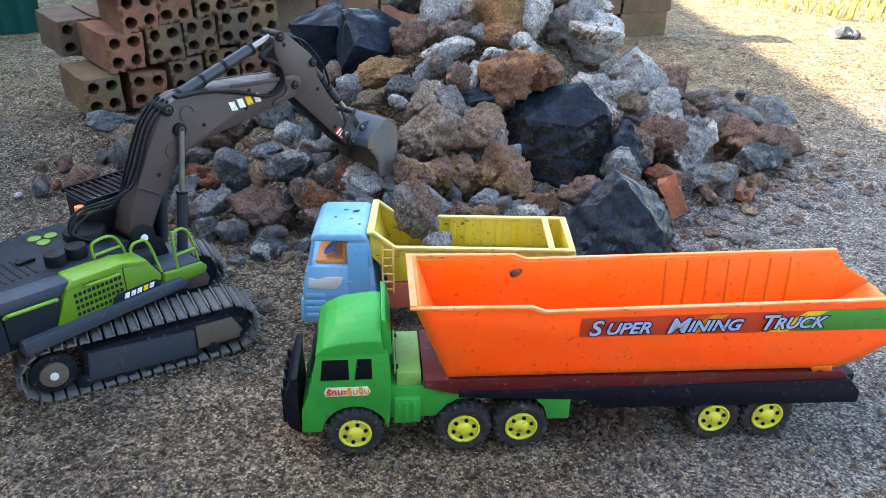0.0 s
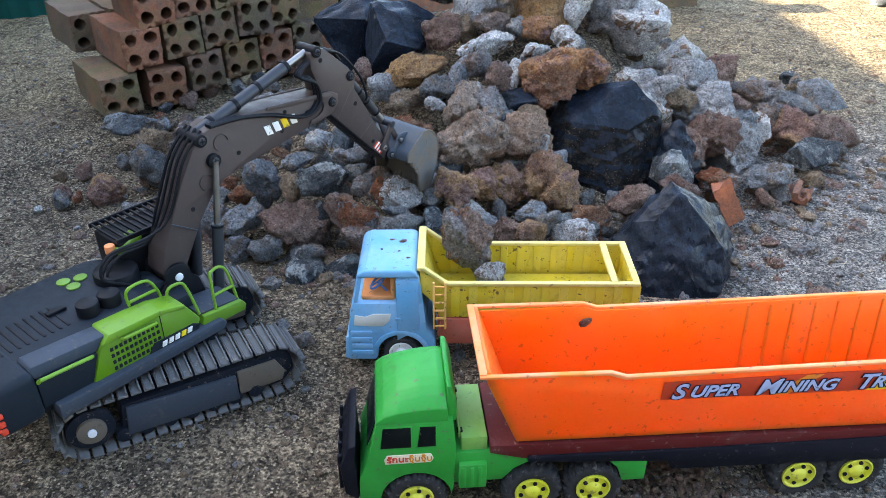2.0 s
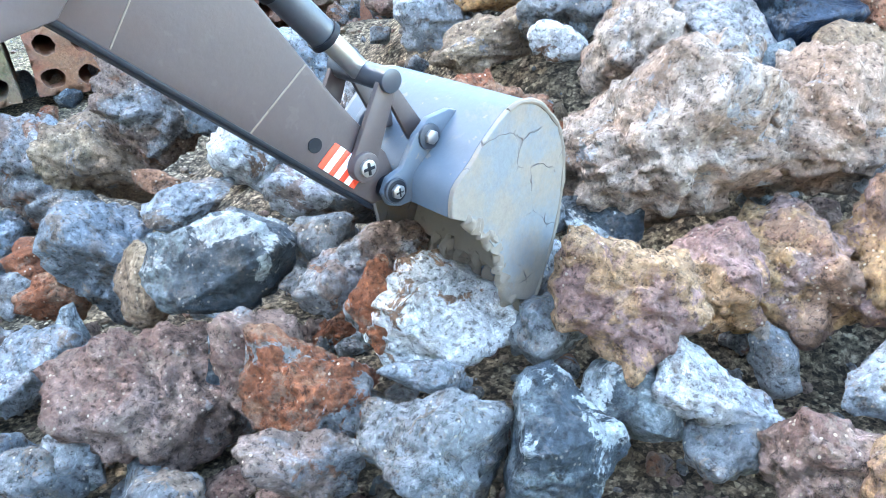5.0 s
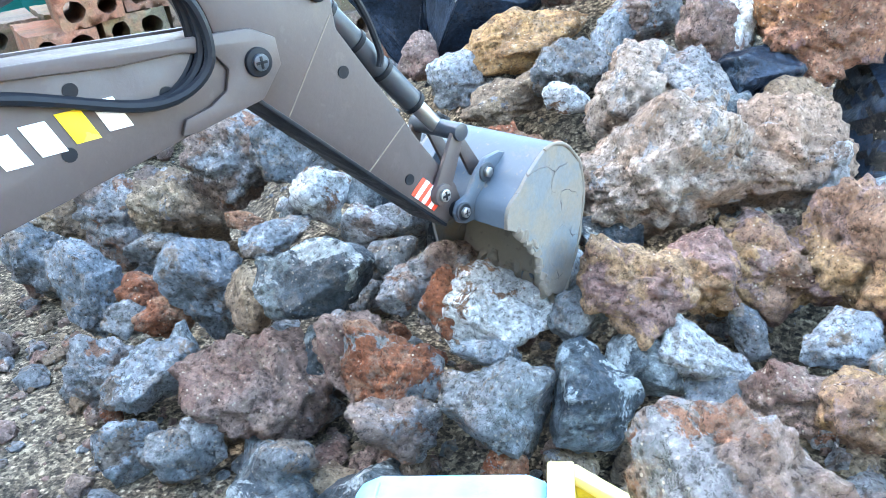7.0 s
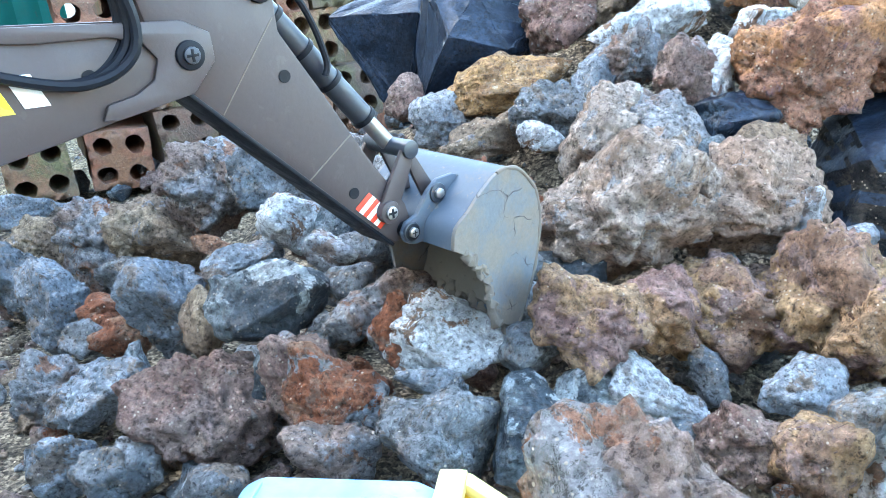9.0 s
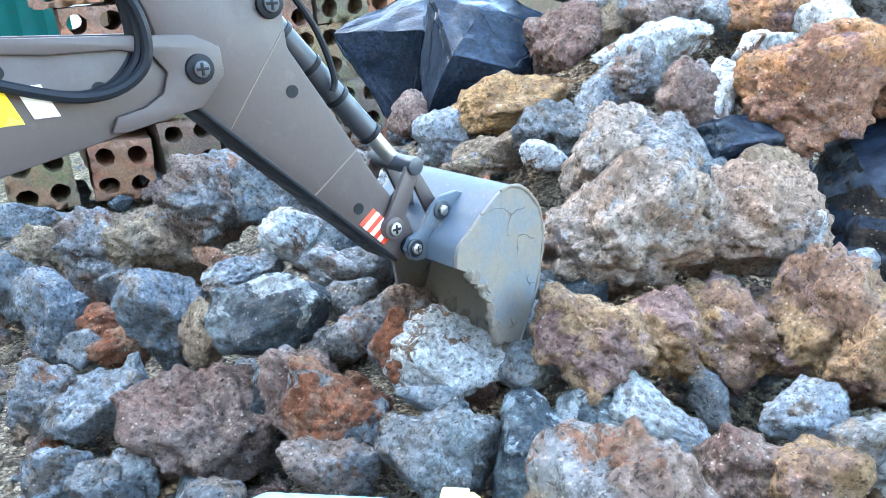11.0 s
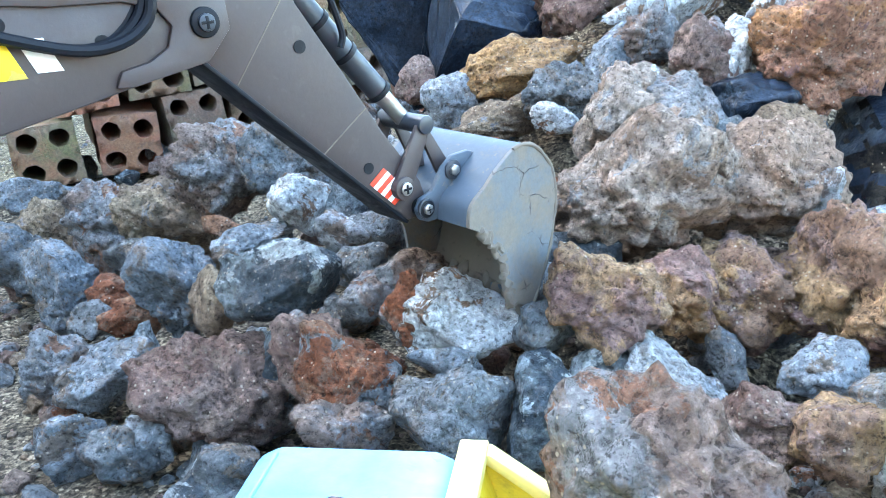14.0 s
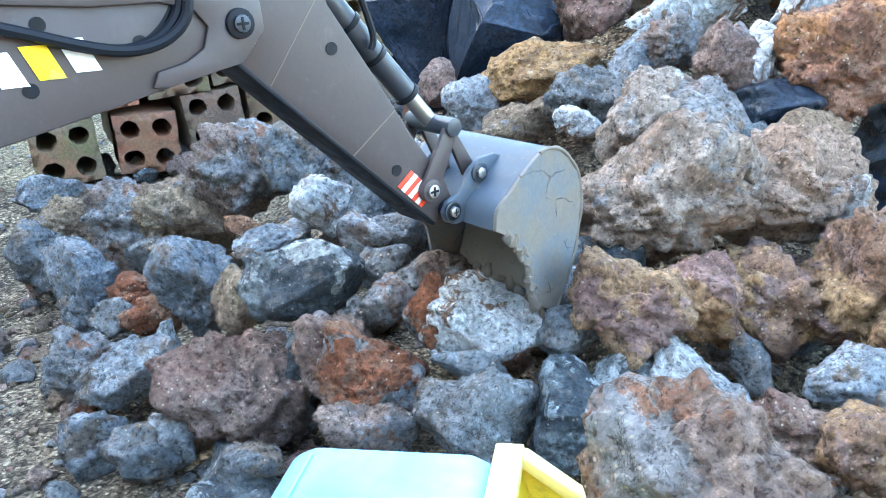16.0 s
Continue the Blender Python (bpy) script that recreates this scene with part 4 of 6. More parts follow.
def brick_shard(x, y, z, yaw, tilt, s, label):
    """A broken piece of hollow brick: a wall with half-round channels and jagged ends."""
    prof = [(-0.5, 0.0), (0.5, 0.0), (0.5, 0.28)]
    for c in (0.27, -0.27):
        prof += [(c + 0.17 * math.cos(a), 0.42 - 0.30 * math.sin(a)) for a in (math.pi * i / 7 for i in range(8))]
    prof += [(-0.5, 0.42)]
    bm = prism([(a * s, b * s) for a, b in prof], -0.45 * s, 0.45 * s, 0)
    bmesh.ops.subdivide_edges(bm, edges=[e for e in bm.edges if abs(e.verts[0].co.y - e.verts[1].co.y) > 0.01], cuts=6)
    for v in bm.verts:
        v.co += noise.noise_vector(v.co * 60 + Vector((x * 9, 0, 0))) * 0.004
        v.co.y *= 1 + 0.35 * noise.noise(v.co * 35 + Vector((0, y * 7, 0)))
    ob = new("brick_shard", finish(bm, "brick_shard", BRICK_FRESH))
    ob.matrix_basis = pose(x, y, z, tilt, 8, yaw)
    return tagged(ob, label, "broken brick", "broken bricks")


BRICK_FRESH = brick_mat("brick_fresh", (0.52, 0.17, 0.075), (0.44, 0.15, 0.08), 0.1)
brick_shard(0.463, 1.372, 0.034, 80, 62, 0.075, "broken orange clay brick piece standing on edge by the heap")
brick_shard(0.628, 1.455, 0.008, -30, 10, 0.05, "broken orange clay brick piece lying on the earth")
brick_shard(0.56, 1.60, 0.03, 40, 70, 0.04, "small pinkish brick fragment among the stones")
brick_shard(0.40, 1.80, 0.235, 15, 5, 0.045, "small red brick fragment on the heap")

# ---- teal metal sheet behind the bricks ----
bm = bmesh.new()
cols = 90
low = [bm.verts.new((0.012 * i, 0.006 * math.sin(i * 1.25), 0)) for i in range(cols)]
high = [bm.verts.new((0.012 * i, 0.006 * math.sin(i * 1.25), 0.8)) for i in range(cols)]
for i in range(cols - 1):
    bm.faces.new((low[i], low[i + 1], high[i + 1], high[i]))
bmesh.ops.solidify(bm, geom=bm.faces[:], thickness=0.002)
ob = new("metal_sheet", finish(bm, "metal_sheet", TEAL))
ob.matrix_basis = pose(-2.317, 2.256, -0.005, 0, 0, 25)
tagged(ob, "teal painted corrugated metal sheet standing on the earth", "metal sheet")

# ---- odds and ends beyond the heap ----
rock("brown", 0.548, 1.115, 0.014, 0.025, 0.02, 0.018, 0, 20, "stone", "small grey-brown stone on the earth", "loose stones", 4)
rock("slate", 1.46, 2.95, 0.01, 0.05, 0.04, 0.03, 0, 0, "stone", "dark stone in the sunlit grass", "loose stones", 4)
rock("white", -0.735, 1.36, 0.004, 0.008, 0.007, 0.006, 0, 0, "stone", "tiny white stone on the earth", "loose stones", 4)
BARK = plastic("bark", (0.16, 0.11, 0.07), 0.9, 0.5, 0.1, (0.08, 0.06, 0.045))
tr = thing("tree", pose(1.78, 3.2, 0), "slender brown tree trunk leaning in the sun", "tree")
part("trunk", tube([(-0.05, -0.02, -0.02), (0.0, 0, 0.1), (0.07, 0.03, 0.4), (0.16, 0.08, 1.0), (0.2, 0.1, 1.8)], [0.035, 0.024, 0.02, 0.018, 0.014], None, 12), BARK, tr)
part("root", tube([(0.0, 0, 0.08), (0.06, -0.03, 0.03), (0.15, -0.05, -0.01)], [0.025, 0.018, 0.01]), BARK, tr)
GRASS = plastic("dry_grass", (0.30, 0.30, 0.05), 0.8, 0.3, 0.1, (0.35, 0.28, 0.12))
rng = np.random.RandomState(4)
gv, gf = [], []
for i in range(2600):
    x, y = 1.15 + 2.2 * rng.rand(), 3.25 + 2.5 * rng.rand() ** 1.5
    if y < 4.5 - x * 0.8:
        continue
    hgt, a, w = rng.uniform(0.03, 0.09), rng.uniform(0, 6.28), rng.uniform(0.002, 0.004)
    dx, dy = math.cos(a), math.sin(a)
    b = len(gv)
    gv += [(x - dy * w, y + dx * w, 0), (x + dy * w, y - dx * w, 0), (x + dx * hgt * 0.3 + dy * w * 0.7, y + dy * hgt * 0.3 - dx * w * 0.7, hgt * 0.6), (x + dx * hgt * 0.3 - dy * w * 0.7, y + dy * hgt * 0.3 + dx * w * 0.7, hgt * 0.6), (x + dx * hgt * 0.8, y + dy * hgt * 0.8, hgt)]
    gf += [(b, b + 1, b + 2, b + 3), (b + 3, b + 2, b + 4)]
me = bpy.data.meshes.new("grass")
me.from_pydata(gv, [], gf)
me.materials.append(GRASS)
tagged(new("grass", me), "short yellow-green grass in the sun", "grass", kind="stuff")


# ---- toy trucks ----
def wheel(parent, x, y0, y1, r, lug, rim_mat, name="wheel", rim_r=0.55, near=True):
    """A toy wheel with a lugged tyre; its rim is a part of it."""
    w = y1 - y0
    rings = [(0.60, 0.10), (0.78, 0.0), (0.90, 0.04), (0.955, 0.20), (0.955, 0.46), (0.945, 0.50), (0.955, 0.54), (0.955, 0.80), (0.90, 0.96), (0.78, 1.0), (0.60, 0.90)]
    sides = 80 if lug else 36
    bm = bmesh.new()
    loops = []
    for q, f in rings:
        loop = []
        for k in range(sides):
            a = 2 * math.pi * k / sides
            h = q
            if lug and q > 0.85:
                on = ((k + (2 if f > 0.5 else 0)) // 2) % 2 == 0
                h = q + 0.05 if on else q - 0.03
            loop.append(bm.verts.new((x + r * h * math.cos(a), y0 + w * f, r + r * h * math.sin(a))))
        loops.append(loop)
    for la, lb in zip(loops, loops[1:]):
        for k in range(sides):
            bm.faces.new((la[k], la[(k + 1) % sides], lb[(k + 1) % sides], lb[k]))
    bm.faces.new(loops[0][::-1])
    bm.faces.new(loops[-1])
    bmesh.ops.recalc_face_normals(bm, faces=bm.faces[:])
    tyre = part(name, bm, RUBBER, parent, "black dusty lugged tyre" if lug else "dusty black tyre")
    side = y0 if near else y1
    s = 1 if near else -1
    R = r * rim_r
    prof = [(R, side + s * 0.004), (R * 1.05, side - s * 0.0002), (R * 0.95, side - s * 0.0008), (R * 0.84, side + s * 0.0018), (R * 0.5, side + s * 0.001), (R * 0.36, side - s * 0.002), (R * 0.2, side - s * 0.003), (0.0004, side - s * 0.003)]
    rm = part("rim", lathe(prof, (x, r), None, 28), rim_mat, tyre)
    if lug:
        for i in range(6):
            a = 2 * math.pi * i / 6 + 0.3
            part("bolt_hole", disc((x + R * 0.68 * math.cos(a), side + s * 0.0008, r + R * 0.68 * math.sin(a)), "y", R * 0.13, 0.0008, 0, None, 10), BLACKP, tyre)
    return tyre


def text_part(body, size, m, mat, parent, name="lettering", shear=0.0, depth=0.0003, label="", bold=0.0):
    cu = bpy.data.curves.new(name, "FONT")
    cu.body, cu.size, cu.extrude, cu.shear, cu.align_x = body, size, depth, shear, "CENTER"
    cu.offset = bold
    tmp = new(name, cu)
    me = bpy.data.meshes.new_from_object(tmp.evaluated_get(bpy.context.evaluated_depsgraph_get()))
    bpy.data.objects.remove(tmp)
    me.materials.clear()
    me.materials.append(mat)
    ob = new(name, me)
    ob.parent = parent
    ob.matrix_basis = m
    if label:
        tagged(ob, label)
    return ob


def arch(cx, cz, r, a0=180, a1=0, n=10):
    return [(cx + r * math.cos(radians(a0 + (a1 - a0) * i / n)), cz + r * math.sin(radians(a0 + (a1 - a0) * i / n))) for i in range(n + 1)]


# the green flatbed truck: x runs from its bonnet back, y across it
gt = thing("toy_truck", pose(-0.015, 0.705, 0, 0, 0, 6.8), "green plastic toy truck with a long dark flatbed trailer", "toy truck")
cabp = [(-0.057, 0.034), (-0.037, 0.034)] + arch(0.0, 0.031, 0.036, 175, 5) + [(0.038, 0.046), (0.040, 0.100), (0.037, 0.135), (-0.036, 0.135), (-0.046, 0.090), (-0.056, 0.062)]
part("cab", prism(cabp, 0.003, 0.097, 0.0016), GREEN, gt)
roofp = [(-0.038, 0.133), (-0.036, 0.141), (-0.029, 0.153), (-0.016, 0.162), (0.004, 0.168), (0.024, 0.170), (0.031, 0.168), (0.033, 0.133)]
bm = prism(roofp, 0.003, 0.097, 0)
bmesh.ops.subdivide_edges(bm, edges=[e for e in bm.edges if abs(e.verts[0].co.y - e.verts[1].co.y) > 0.05], cuts=9)
for v in bm.verts:
    k = (v.co.y - 0.05) / 0.047
    v.co.z -= max(0.0, v.co.z - 0.134) * 0.55 * abs(k) ** 3
bevel(bm, 0.0012)
part("roof", bm, GREEN, gt)
bm = prism([(0.031, 0.128), (0.031, 0.172), (0.036, 0.170), (0.041, 0.152), (0.041, 0.128)], 0.01, 0.09, 0.0014)
part("spoiler", bm, GREEN, gt)
for i in range(9):
    part("vent_slot", box(0.0405, 0.0418, 0.018 + i * 0.0072, 0.0215 + i * 0.0072, 0.133, 0.148, 0.0003), BLACKP, gt)
for x0, x1 in ((-0.031, -0.004), (0.005, 0.020)):
    win = part("window", prism([(x0 - 0.003, 0.103), (x1, 0.103), (x1, 0.129), (x0, 0.129)], 0.0024, 0.0034, 0.0003), GLASS_DARK, gt, "dark side window")
    part("window_frame", prism([(x0 - 0.0042, 0.1015), (x1 + 0.001, 0.1015), (x1 + 0.001, 0.1305), (x0 - 0.001, 0.1305)], 0.0026, 0.003, 0.0002), GREEN, win)
wscr = part("windscreen", prism([(-0.0475, 0.098), (-0.0385, 0.128), (-0.0375, 0.128), (-0.0465, 0.098)], 0.014, 0.086, 0.0002), GLASS_DARK, gt)
# paper sticker on the door
stk = part("sticker", prism([(-0.030, 0.082), (0.015, 0.082), (0.018, 0.087), (0.015, 0.0935), (-0.028, 0.0935), (-0.031, 0.088)], 0.0022, 0.0030, 0.0002), plastic("cream_paper", (0.75, 0.68, 0.5), 0.6, 0.2), gt, "cream door sticker with red and orange writing")
text_part("รักนะ", 0.0105, pose(-0.018, 0.0019, 0.0845, 90, 0, 0), RED_INK, stk, bold=0.0002)
text_part("จุ๊บจุ๊บ", 0.0105, pose(0.005, 0.0019, 0.0845, 90, 0, 0), plastic("orange_print", (0.72, 0.26, 0.02), 0.5, 0.1, 0.0), stk, bold=0.0002)
# front guard
part("front_guard", prism([(-0.060, 0.030), (-0.072, 0.040), (-0.075, 0.075), (-0.066, 0.102), (-0.058, 0.106), (-0.060, 0.085), (-0.0575, 0.034)], 0.006, 0.094, 0.002), BLACKP, gt, "black dusty front guard")
for i in range(5):
    part("guard_bar", box(-0.0775, -0.0735, 0.014 + 0.018 * i, 0.018 + 0.018 * i, 0.040, 0.085, 0.0008), BLACKP, gt)
# chassis, tank, coupling deck
chp = [(0.037, 0.047), (0.088, 0.047), (0.100, 0.062), (0.112, 0.069), (0.196, 0.069), (0.206, 0.062), (0.212, 0.040), (0.236, 0.040), (0.236, 0.071), (0.225, 0.075), (0.115, 0.077), (0.108, 0.087), (0.037, 0.088)]
part("chassis", prism(chp, 0.006, 0.094, 0.0012), GREEN, gt)
part("tail_beam", prism([(0.196, 0.069), (0.206, 0.058), (0.212, 0.040), (0.236, 0.040), (0.236, 0.070)], 0.001, 0.099, 0.0012), GREEN, gt)
bm = box(0.043, 0.071, 0.000, 0.02, 0.044, 0.076, 0.0012)
for i in range(3):
    box(0.046 + i * 0.008, 0.050 + i * 0.008, -0.0012, 0.004, 0.047, 0.073, 0.0006, bm)
part("fuel_tank", bm, GREEN, gt)
OLIVE = plastic("pale_green_plastic", (0.17, 0.40, 0.05), 0.5, 0.35, 0.2)
part("coupling_deck", box(0.046, 0.072, 0.010, 0.090, 0.086, 0.104, 0.0012), OLIVE, gt, "faded olive-green deck behind the cab")
part("coupling_plate", box(0.0435, 0.0455, 0.016, 0.084, 0.098, 0.110, 0.0004), OLIVE, gt)
for y in (0.018, 0.078):
    part("latch", box(0.0425, 0.0480, y, y + 0.006, 0.1035, 0.1062, 0.0005), BLACKP, gt)
for x in (0.0, 0.119, 0.183, 0.404, 0.467):
    wheel(gt, x, 0.0, 0.024, 0.0315, True, HUB)
    wheel(gt, x, 0.076, 0.100, 0.0315, True, HUB, near=False)
part("bed", prism([(0.074, 0.089), (0.074, 0.0985), (0.545, 0.0885), (0.553, 0.079), (0.108, 0.079)], 0.002, 0.098, 0.001), MAROON, gt, "dark maroon scratched trailer bed")
part("side_rail", prism([(0.112, 0.083), (0.30, 0.080), (0.553, 0.080), (0.569, 0.062), (0.569, 0.047), (0.262, 0.054), (0.256, 0.066), (0.112, 0.076)], -0.001, 0.006, 0.0012), BLACKP, gt, "dark blue-black scuffed side rail")
part("side_rail", prism([(0.112, 0.083), (0.30, 0.080), (0.553, 0.080), (0.569, 0.062), (0.569, 0.047), (0.262, 0.054), (0.256, 0.066), (0.112, 0.076)], 0.094, 0.101, 0.0012), BLACKP, gt, "dark blue-black scuffed side rail")
part("axle_box", box(0.385, 0.49, 0.03, 0.07, 0.025, 0.06, 0.002), BLACKP, gt)
part("underframe", box(0.24, 0.565, 0.01, 0.09, 0.056, 0.079, 0.002), BLACKP, gt)
# the orange tipper body lying on the trailer
ob_body = thing("tipper_body", pose(-0.015, 0.705, 0, 0, 0, 6.8), "bright orange plastic tipper body resting on the dark trailer", "toy tipper body")


def flared(bm, y_mid, k, z0):
    for v in bm.verts:
        v.co.y += (1 if v.co.y > y_mid else -1) * (v.co.z - z0) * k
    return bm


sidep = [(0.100, 0.1005), (0.535, 0.0935), (0.556, 0.101), (0.610, 0.145), (0.612, 0.150), (0.583, 0.166), (0.566, 0.187), (0.196, 0.184), (0.181, 0.190), (0.066, 0.190), (0.070, 0.178)]
part("side_wall", flared(prism(sidep, 0.004, 0.0068, 0.0008), 0.05, 0.10, 0.10), ORANGE, ob_body)
part("side_wall", flared(prism(sidep, 0.0932, 0.096, 0.0008), 0.05, 0.10, 0.10), ORANGE, ob_body)
part("front_wall", flared(prism([(0.100, 0.1005), (0.104, 0.1005), (0.0705, 0.196), (0.0655, 0.196)], 0.0062, 0.0938, 0.0008), 0.05, 0.10, 0.10), ORANGE, ob_body)
part("floor", prism([(0.101, 0.100), (0.535, 0.0932), (0.610, 0.1455), (0.612, 0.1495), (0.533, 0.0975), (0.101, 0.104)], 0.0058, 0.0942, 0.0006), ORANGE, ob_body)
rimp = [(0.060, 0.1925), (0.060, 0.1955), (0.183, 0.1930), (0.198, 0.1870), (0.567, 0.1890), (0.567, 0.1860), (0.196, 0.1835), (0.181, 0.1895)]
ORANGE_EDGE = plastic("faded_orange_plastic", (0.92, 0.24, 0.03), 0.4, 0.2, 0.15)
part("rim_edge", prism(rimp, -0.0085, -0.0035, 0.0008), ORANGE_EDGE, ob_body)
part("rim_edge", prism(rimp, 0.1035, 0.1085, 0.0008), ORANGE_EDGE, ob_body)
part("rim_edge", box(0.060, 0.067, -0.006, 0.106, 0.193, 0.197, 0.0008), ORANGE_EDGE, ob_body)
for y0, y1 in ((0.0035, 0.0075), (0.0925, 0.0965)):
    part("hinge_tab", prism([(0.505, 0.096), (0.530, 0.096), (0.530, 0.0885), (0.524, 0.0865), (0.518, 0.091), (0.508, 0.0885)], y0, y1, 0.0006), ORANGE, ob_body)
for i in range(7):
    part("rib", flared(prism([(0.36 + 0.025 * i, 0.105), (0.364 + 0.025 * i, 0.105), (0.364 + 0.025 * i, 0.182), (0.36 + 0.025 * i, 0.182)], 0.0925, 0.0935, 0.0004), -1, 0.10, 0.10), ORANGE, ob_body)
me = rock_mesh("brown", 0.0075, 0.0022, 0.0055, 7, 4)
ob = new("mud_spot", me)
ob.parent, ob.matrix_basis = ob_body, pose(0.185, 0.0985, 0.172, 6, 0, 0)
# printed band along the near side
band = part("printed_band", flared(prism([(0.236, 0.1505), (0.580, 0.1475), (0.584, 0.166), (0.574, 0.1765), (0.236, 0.1745)], 0.0026, 0.0034, 0.0001), 1, 0.10, 0.10), plastic("red_print_band", (0.62, 0.06, 0.02), 0.35, 0.1, 0.0), ob_body, "glossy red, yellow and green band lettered in blue capitals")
part("green_field", flared(prism([(0.470, 0.149), (0.579, 0.148), (0.583, 0.166), (0.573, 0.176), (0.488, 0.1755)], 0.0022, 0.0027, 0.0001), 1, 0.10, 0.10), plastic("green_print", (0.07, 0.30, 0.04), 0.35, 0.1, 0.0), band)
part("yellow_stripe", flared(prism([(0.440, 0.1495), (0.462, 0.1493), (0.500, 0.1752), (0.478, 0.1752)], 0.0017, 0.0022, 0.0001), 1, 0.10, 0.10), YELLOW_INK, band)
part("yellow_stripe", flared(prism([(0.345, 0.150), (0.362, 0.150), (0.392, 0.175), (0.375, 0.175)], 0.0017, 0.0022, 0.0001), 1, 0.10, 0.10), plastic("orange_print_band", (0.8, 0.25, 0.02), 0.4, 0.1, 0.0), band)
INK_DARK = plastic("dark_blue_print", (0.01, 0.014, 0.05), 0.35, 0.1, 0.0)
PRINT_BLUE = plastic("pale_blue_print", (0.42, 0.50, 0.75), 0.35, 0.1, 0.1)
for word, x in (("Super", 0.277), ("Mining", 0.3695), ("Truck", 0.462)):
    for dx, mat, y in ((0.0004, INK_DARK, -0.0042), (0.0, PRINT_BLUE, -0.0047)):
        text_part(word[0], 0.0275, pose(x - 0.027 * len(word) / 6 - 0.004 + dx, y, 0.1535 - dx, 95.7, 0, 0), mat, band, shear=0.25, bold=0.0016 if dx else 0.0005)
        text_part(word[1:].upper(), 0.0205, pose(x + 0.009 + dx, y, 0.1545 - dx, 95.7, 0, 0), mat, band, shear=0.25, bold=0.0016 if dx else 0.0005)

def dirt_pile(rng):
    x, y = 0.262 + 0.028 * rng.normal(), 0.775 + 0.022 * rng.normal()
    h = 0.030 * math.exp(-((x - 0.262) / 0.035) ** 2 - ((y - 0.775) / 0.03) ** 2)
    return x, y, land(x, y) + h * rng.rand(), 0.0015 + 0.0035 * rng.rand() ** 2


scatter("dirt_crumbs", 700, dirt_pile, (0.0015, 0.005), [ROCK["tan"], ROCK["brown"], ROCK["mixed"]], "small heap of brown crumbly dirt under the trailer", "dirt", 17)
DARK_RIM = plastic("dusty_grey_rim", (0.10, 0.10, 0.10), 0.7, 0.5)
# the blue and yellow tipper truck
bt = thing("toy_truck", pose(0.0003, 0.9503, 0, 0, 0, 1.8) @ Matrix.Diagonal((1.022, 1.022, 1.022, 1)), "blue plastic toy truck with a yellow tipper body", "toy truck")
lowp = [(-0.117, 0.014), (-0.082, 0.014), (-0.0795, 0.022)] + arch(-0.050, 0.024, 0.030, 168, 8, 10) + [(-0.018, 0.013), (-0.007, 0.013), (-0.007, 0.046), (-0.018, 0.062), (-0.0215, 0.100), (-0.107, 0.100), (-0.111, 0.092), (-0.1155, 0.058)]
part("cab", prism(lowp, 0.002, 0.102, 0.0018), BLUE, bt)
part("cab_rear", prism([(-0.054, 0.099), (-0.0215, 0.099), (-0.026, 0.139), (-0.054, 0.139)], 0.003, 0.101, 0.0012), BLUE, bt)
part("door_panel", prism([(-0.0545, 0.045), (-0.026, 0.062), (-0.028, 0.134), (-0.0545, 0.134)], 0.0008, 0.003, 0.0008), BLUE, bt)
for y0, y1 in ((0.003, 0.007), (0.097, 0.101)):
    part("pillar", prism([(-0.107, 0.099), (-0.102, 0.099), (-0.094, 0.140), (-0.099, 0.140)], y0, y1, 0.0008), BLUE, bt)
bm = prism([(-0.102, 0.137), (-0.098, 0.144), (-0.090, 0.148), (-0.036, 0.1485), (-0.029, 0.145), (-0.026, 0.137)], 0.001, 0.1025, 0.003, seg=3)
part("roof", bm, BLUE, bt)
part("roof_seam", box(-0.0905, -0.0895, 0.006, 0.097, 0.1476, 0.1486, 0.0002), BLUE, bt)
for x, y, r in ((-0.048, 0.070, 0.0040), (-0.040, 0.030, 0.0018), (-0.062, 0.074, 0.0022), (-0.074, 0.050, 0.0012), (-0.052, 0.046, 0.0013)):
    spot = new("mud_spot", rock_mesh("brown", r * 1.5, r, 0.0006, int(9000 * r), 2))
    spot.parent, spot.matrix_basis = bt, pose(x, y, 0.1489, 0, 0, 9000 * r)
SEAT = plastic("orange_seat_plastic", (0.75, 0.24, 0.03), 0.5, 0.3)
part("seat", box(-0.098, -0.056, 0.010, 0.094, 0.099, 0.106, 0.003), SEAT, bt, "orange plastic seat inside the cab")
part("seat_back", box(-0.062, -0.055, 0.010, 0.094, 0.103, 0.136, 0.003), SEAT, bt)
bm = bmesh.new()
ring = [(0.011 * math.cos(a), 0.011 * math.sin(a), 0) for a in (2 * math.pi * i / 20 for i in range(21))]
tube(ring, 0.0015, bm, 8)
tube([(-0.011, 0, 0), (0.011, 0, 0)], 0.0012, bm, 6)
tube([(0, 0, 0), (0.0, 0, -0.018)], 0.0015, bm, 6)
part("steering_wheel", bm, plastic("dark_blue_plastic", (0.06, 0.2, 0.6), 0.4, 0.2), bt, "", pose(-0.078, 0.022, 0.119, 0, -40, 0))
part("door_sticker", prism([(-0.108, 0.068), (-0.106, 0.083), (-0.094, 0.0805), (-0.082, 0.085), (-0.0615, 0.085), (-0.064, 0.074), (-0.072, 0.0665), (-0.09, 0.0665)], 0.0012, 0.0022, 0.0002), STICKER, bt, "torn white paper sticker")
part("door_handle", box(-0.056, -0.050, -0.0006, 0.002, 0.076, 0.080, 0.0005), BLUE, bt)
for i in range(4):
    part("step_groove", box(-0.112, -0.086, 0.0008, 0.0025, 0.022 + 0.010 * i, 0.029 + 0.010 * i, 0.0006), BLUE, bt)
